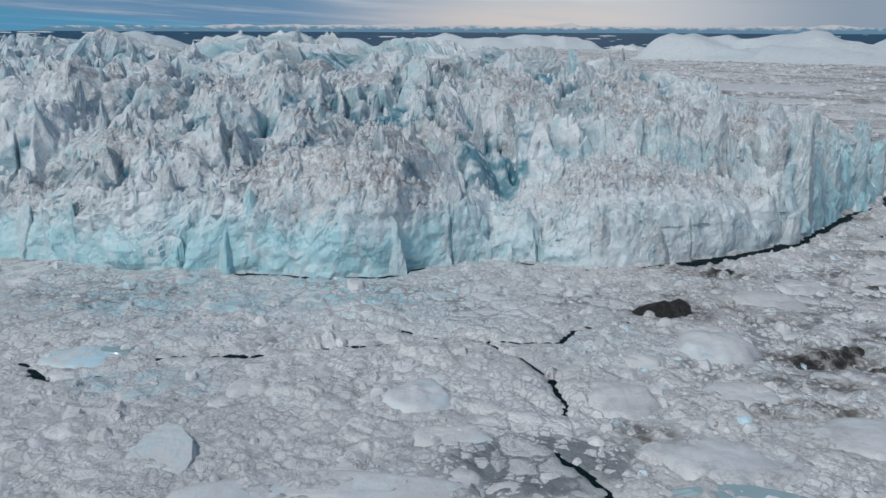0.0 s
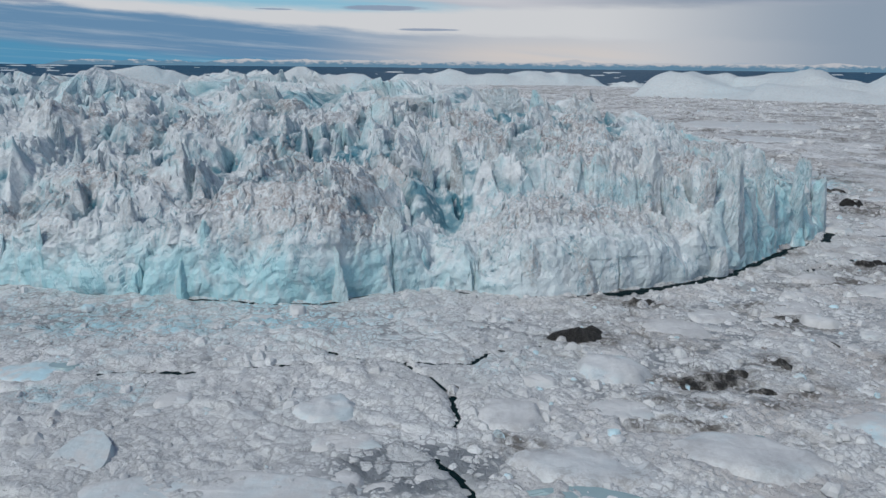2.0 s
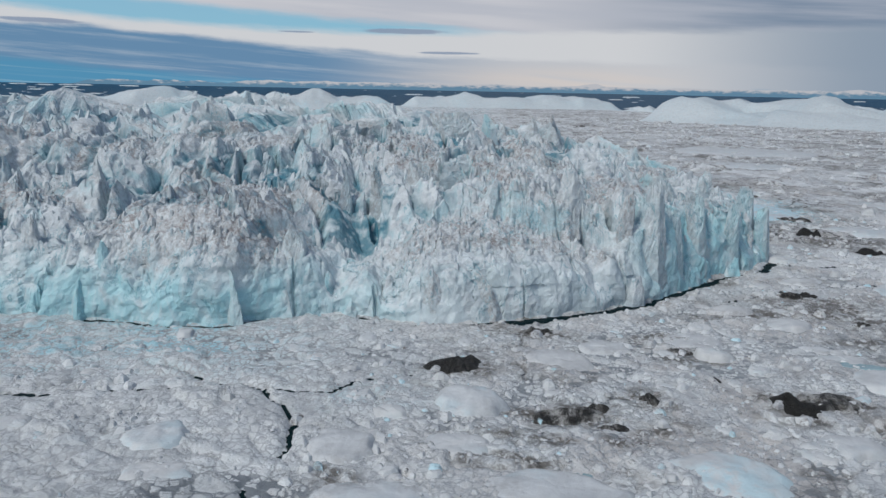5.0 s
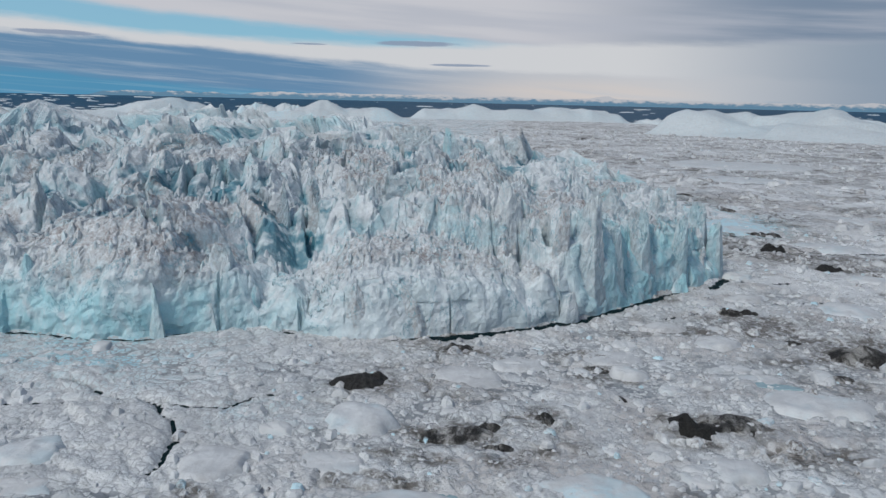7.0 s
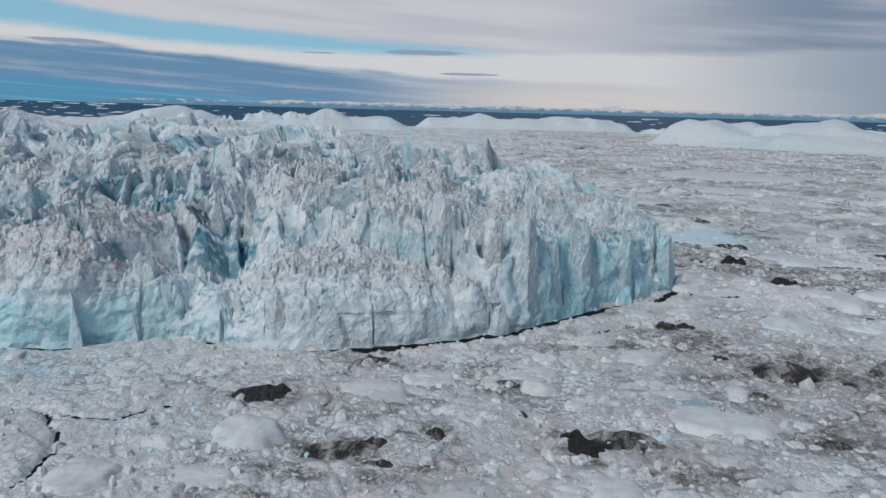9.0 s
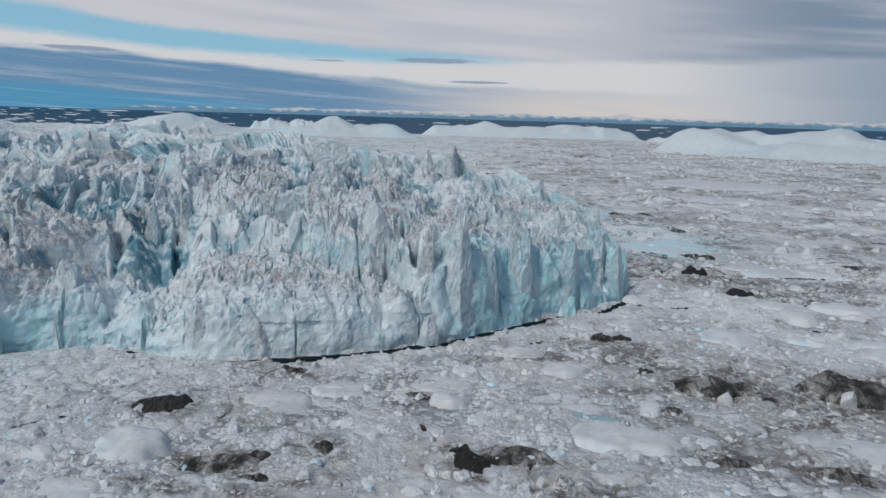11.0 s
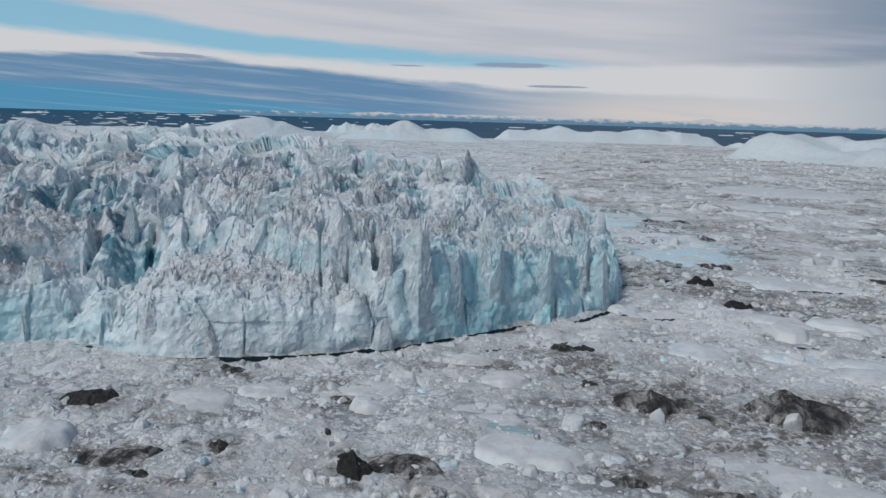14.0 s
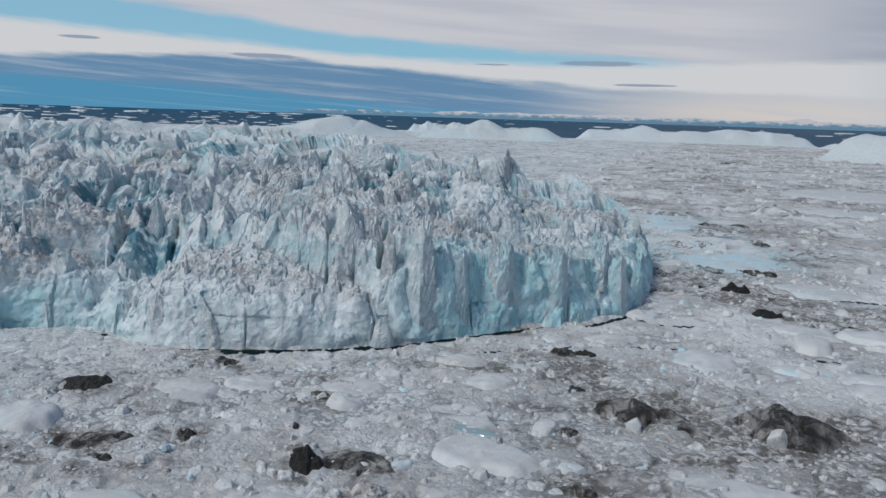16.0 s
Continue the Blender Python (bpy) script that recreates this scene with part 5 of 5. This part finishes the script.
# upright white bits on the dirty blocks, and the angular block near the pale floe
def shard(x, y, z, wide, high, seed, label, name="ice_block", dirt=0.0, blue=0.0):
    rnd = random.Random(seed)
    bm = bmesh.new()
    bmesh.ops.create_icosphere(bm, subdivisions=2, radius=1.0)
    for v in bm.verts:
        for _ in range(1):
            v.co *= 0.85 + 0.3 * rnd.random()
    for _ in range(6):
        nrm = Vector((rnd.uniform(-1, 1), rnd.uniform(-1, 1), rnd.uniform(-0.4, 1))).normalized()
        far = rnd.uniform(0.5, 0.75)
        for v in bm.verts:
            over = v.co.dot(nrm) - far
            if over > 0:
                v.co -= nrm * over
    bmesh.ops.scale(bm, vec=(wide / 1.5, wide / 1.5 * rnd.uniform(0.7, 1.1), high / 1.3), verts=bm.verts)
    mesh = bpy.data.meshes.new(name)
    bm.to_mesh(mesh)
    bm.free()
    for key, value in (("dirt", dirt), ("blue", blue)):
        mesh.attributes.new(key, "FLOAT", "POINT").data.foreach_set("value", np.full(len(mesh.vertices), value, np.float32))
    ob = put(name, mesh, SNOW)
    ob.location, ob.rotation_euler = (x, y, z), (0, 0, rnd.uniform(0, 6.28))
    return tagged(ob, label, "ice block")


shard(121.9, 121.8, 1.2, 2.2, 1.9, 1, "white upright ice shard leaning on a dirty block")
shard(123, 119.6, 0.6, 1.8, 1.4, 2, "white ice cube beside a dirty block")
shard(165.3, 162, 1.2, 3.0, 2.8, 3, "white ice knob in front of a dirty block")
shard(-37.6, 76.6, 0.5, 12.0, 2.6, 4, "angular white ice block with a sharp edge", blue=0.3)
shard(192.5, 166, 1.4, 3.6, 3.6, 5, "pale ice pinnacle on a dirty crag", dirt=0.4)

# loose pieces, too many to count
def scatter(name, count, seed, reach, label, sizes, power=2.4):
    rng = np.random.default_rng(seed)
    bear, dist = np.radians(rng.uniform(-52, 48, count * 2)), np.sqrt(rng.uniform(reach[0] ** 2, reach[1] ** 2, count * 2))
    x, y = MID[0] + dist * np.sin(bear), -30 + dist * np.cos(bear)
    out = outline_radius(np.arctan2(x - HUB[0], HUB[1] - y)) - np.hypot(x - HUB[0], y - HUB[1]) < -1.5
    x, y = x[out][:count], y[out][:count]
    z, tone, slush, dirt, blue = ice_level(x, y)
    keep = (z > -0.3) & ((x > 20) | (rng.random(len(x)) < (0.30 if sizes[1] > 1 else 0.7)))
    x, y, z, dirt = x[keep], y[keep], z[keep], dirt[keep]
    m = len(x)
    size = sizes[0] * (sizes[1] / sizes[0]) ** (rng.random(m) ** power)
    made = blocks(rng, x, y, z - 0.12 * size, z + size * rng.uniform(0.16, 0.46, m), size * rng.uniform(0.9, 1.5, m), size * rng.uniform(0.7, 1.2, m), rng.uniform(0, 6.283, m), 7, 4, 5, (0.1, 0.6), (0.1, 0.6), 0.08, 0.05)
    far = reach[1] > 900
    made[1]["dirt"] = np.repeat(np.clip(dirt * 0.8 + (rng.random(m) < (0.12 if far else 0.04)), 0, 1)[:, None], made[0].shape[1], 1)
    made[1]["blue"] = np.repeat(((rng.random(m) < 0.04) * (0.3 if far else 0.8))[:, None], made[0].shape[1], 1)
    return tagged(put(name, joined(name, made), SNOW), label, "brash ice", kind="stuff")


scatter("brash_ice", 6500, 21, (80, 260), "small loose white lumps of brash ice", (0.35, 1.3))
scatter("brash_blocks", 4500, 22, (80, 430), "larger loose white ice lumps", (0.8, 3.4), 2.0)
scatter("rubble_ice", 7000, 23, (300, 1900), "tumbled white and dusty ice blocks far out on the packed ice", (2.2, 9.0), 2.0)


# ---------------------------------------------------------------- icebergs far out
def far_berg(ax, ay, bx, by, deep, profile, seed, label, blue=0.15):
    """Snow-covered berg between two places on the water; profile: heights from the first to the second."""
    long = math.hypot(bx - ax, by - ay)
    u, v = np.linspace(-0.5, 0.5, 120), np.linspace(-0.5, 0.5, 36)
    U, V = np.meshgrid(u, v, indexing="xy")
    crest = np.interp(U + 0.5, np.linspace(0, 1, len(profile)), profile)
    crest = crest * (1 + 0.10 * fbm(U * 9 + seed, V * 2, 4, seed))
    rim = np.minimum(1, 3.4 * (0.5 - np.abs(V + 0.10 * fbm(U * 6 + seed, V * 0, 3, seed + 2) * (1 - (2 * V) ** 2)))) * np.minimum(1, 14 * (0.5 - np.abs(U)))
    z = crest * smooth(0, 0.9, np.clip(rim, 0, 1) ** 0.8) * (0.90 + 0.10 * ridged(U * 6 + seed, V * 3, 3, seed + 4) + 0.16 * vnoise(U * 5 + seed, V * 2.5, seed + 8)) - 1.5
    px, py = U * long, V * deep
    unit = long * 0.13
    facet = spires(px + seed * 100, py, unit, seed + 60, (0.25, 1.1), 0.3) / unit
    z = (z + 1.5) * np.clip(1.0 + 1.1 * (facet + 0.10), 0.4, 1.15) - 1.5
    attrs = {"blue": blue * smooth(-0.2, 0.5, fbm(U * 8 + seed, V * 3, 3, seed + 6)), "dirt": np.zeros(U.shape)}
    attrs["blue"] = np.clip(attrs["blue"] + 0.25, 0, 1)
    ob = put("far_iceberg", raw_mesh("far_iceberg", np.stack([px, py, z], -1).reshape(-1, 3), grid_faces(*U.shape), attrs), SNOW)
    ob.location, ob.rotation_euler = ((ax + bx) / 2, (ay + by) / 2, 0), (0, 0, math.atan2(by - ay, bx - ax))
    return tagged(ob, label, "iceberg", "icebergs on the horizon")


def at_bearing(degrees, far):
    """A place seen under that bearing from the middle of the flight."""
    return 93 + far * math.sin(radians(degrees)), -17 + far * math.cos(radians(degrees))


for left, near, right, far, deep, profile, seed, label, blue in (
        (10.6, 1700, 34, 1500, 460, [8, 46, 56, 54, 57, 58, 58, 62, 64, 58, 52, 50, 50, 48, 48, 46, 42, 34, 18], 31, "long smooth white iceberg beyond the packed ice", 0.15),
        (-20.0, 2150, -8.2, 2150, 240, [4, 14, 26, 34, 40, 54, 46, 36, 36, 36, 30, 12, 4], 32, "white iceberg with a rounded peak and blue flank", 0.4),
        (-8.7, 2550, 7.4, 2700, 260, [8, 40, 46, 52, 56, 44, 46, 44, 48, 66, 54, 52, 44, 36, 12], 33, "long low white iceberg with two small peaks", 0.2),
        (-33.5, 2050, -20.0, 2150, 260, [6, 14, 18, 24, 30, 38, 44, 50, 54, 46, 38, 26, 12, 5], 34, "broad flat white iceberg behind the crevassed one", 0.2),
        (-21.0, 2850, -16.0, 2850, 160, [8, 34, 30, 42, 36, 44, 40, 46, 34, 40, 26], 35, "distant jagged blue-white iceberg", 0.5),
        (7.2, 2600, 10.7, 2560, 110, [4, 8, 16, 22, 24, 14, 6], 36, "low white floating ice tongue", 0.2),
        (-52, 1700, -44.5, 1750, 200, [8, 24, 30, 38, 34, 46, 30, 12], 37, "white iceberg with a hooked peak", 0.3), (-43, 2000, -34.5, 2000, 220, [5, 20, 26, 24, 28, 22, 10], 38, "low white iceberg seen over the crevassed one", 0.2)):
    far_berg(*at_bearing(left, near + deep / 2), *at_bearing(right, far + deep / 2), deep, profile, seed, label, blue)
for n, (x, y, long, high) in enumerate([(-150, 3700, 60, 22), (100, 3900, 90, 26), (700, 3300, 120, 12), (1000, 3000, 90, 10), (900, 3800, 140, 14), (-700, 3600, 80, 14), (1500, 3300, 100, 16), (500, 3000, 130, 9)]):
    far_berg(x, y, x + long, y + 10, long * 0.5, [high * 0.3, high, high * 0.7, high * 0.9, high * 0.3], 50 + n, "small white berg adrift on the open sea")

rng2 = np.random.default_rng(5)
m = 420
bear, dist = np.radians(np.where(rng2.random(m) < 0.5, rng2.uniform(-58, -28, m), rng2.uniform(-50, 45, m))), 2750 + 1700 * rng2.random(m) ** 1.4
cx, cy = MID[0] + dist * np.sin(bear), dist * np.cos(bear)
a = np.linspace(0, 2 * math.pi, 10)[:-1]
size = 6 + 34 * rng2.random(m) ** 3
rad = size[:, None] * rng2.uniform(0.55, 1.2, (m, 9))
lev = -0.15 + 52 * smooth(2700, 4740, dist) ** 1.5
px, py = cx[:, None] + 1.7 * rad * np.cos(a), cy[:, None] + rad * np.sin(a)
hi = (0.8 + size * 0.08)[:, None]
low_ring = np.stack([px, py, np.broadcast_to(lev[:, None] - 1.0, px.shape)], -1)
top_ring = np.stack([cx[:, None] + 0.8 * (px - cx[:, None]), cy[:, None] + 0.8 * (py - cy[:, None]), lev[:, None] + hi * rng2.uniform(0.4, 1.2, px.shape)], -1)
peak = np.stack([cx, cy, lev + 1.2 * hi[:, 0]], -1)[:, None]
pts = np.concatenate([low_ring, top_ring, peak], 1)
one = [(i, (i + 1) % 9, 9 + (i + 1) % 9) for i in range(9)] + [(i, 9 + (i + 1) % 9, 9 + i) for i in range(9)] + [(9 + i, 9 + (i + 1) % 9, 18) for i in range(9)]
faces = (np.array(one)[None] + (np.arange(m) * 19)[:, None, None]).reshape(-1, 3)
tagged(put("drift_ice", raw_mesh("drift_ice", pts.reshape(-1, 3), faces, {"dirt": np.zeros(m * 19), "blue": np.full(m * 19, 0.2)}, flat=True), SNOW),
       "scattered white drift ice on the dark open sea", "drift ice", kind="stuff")
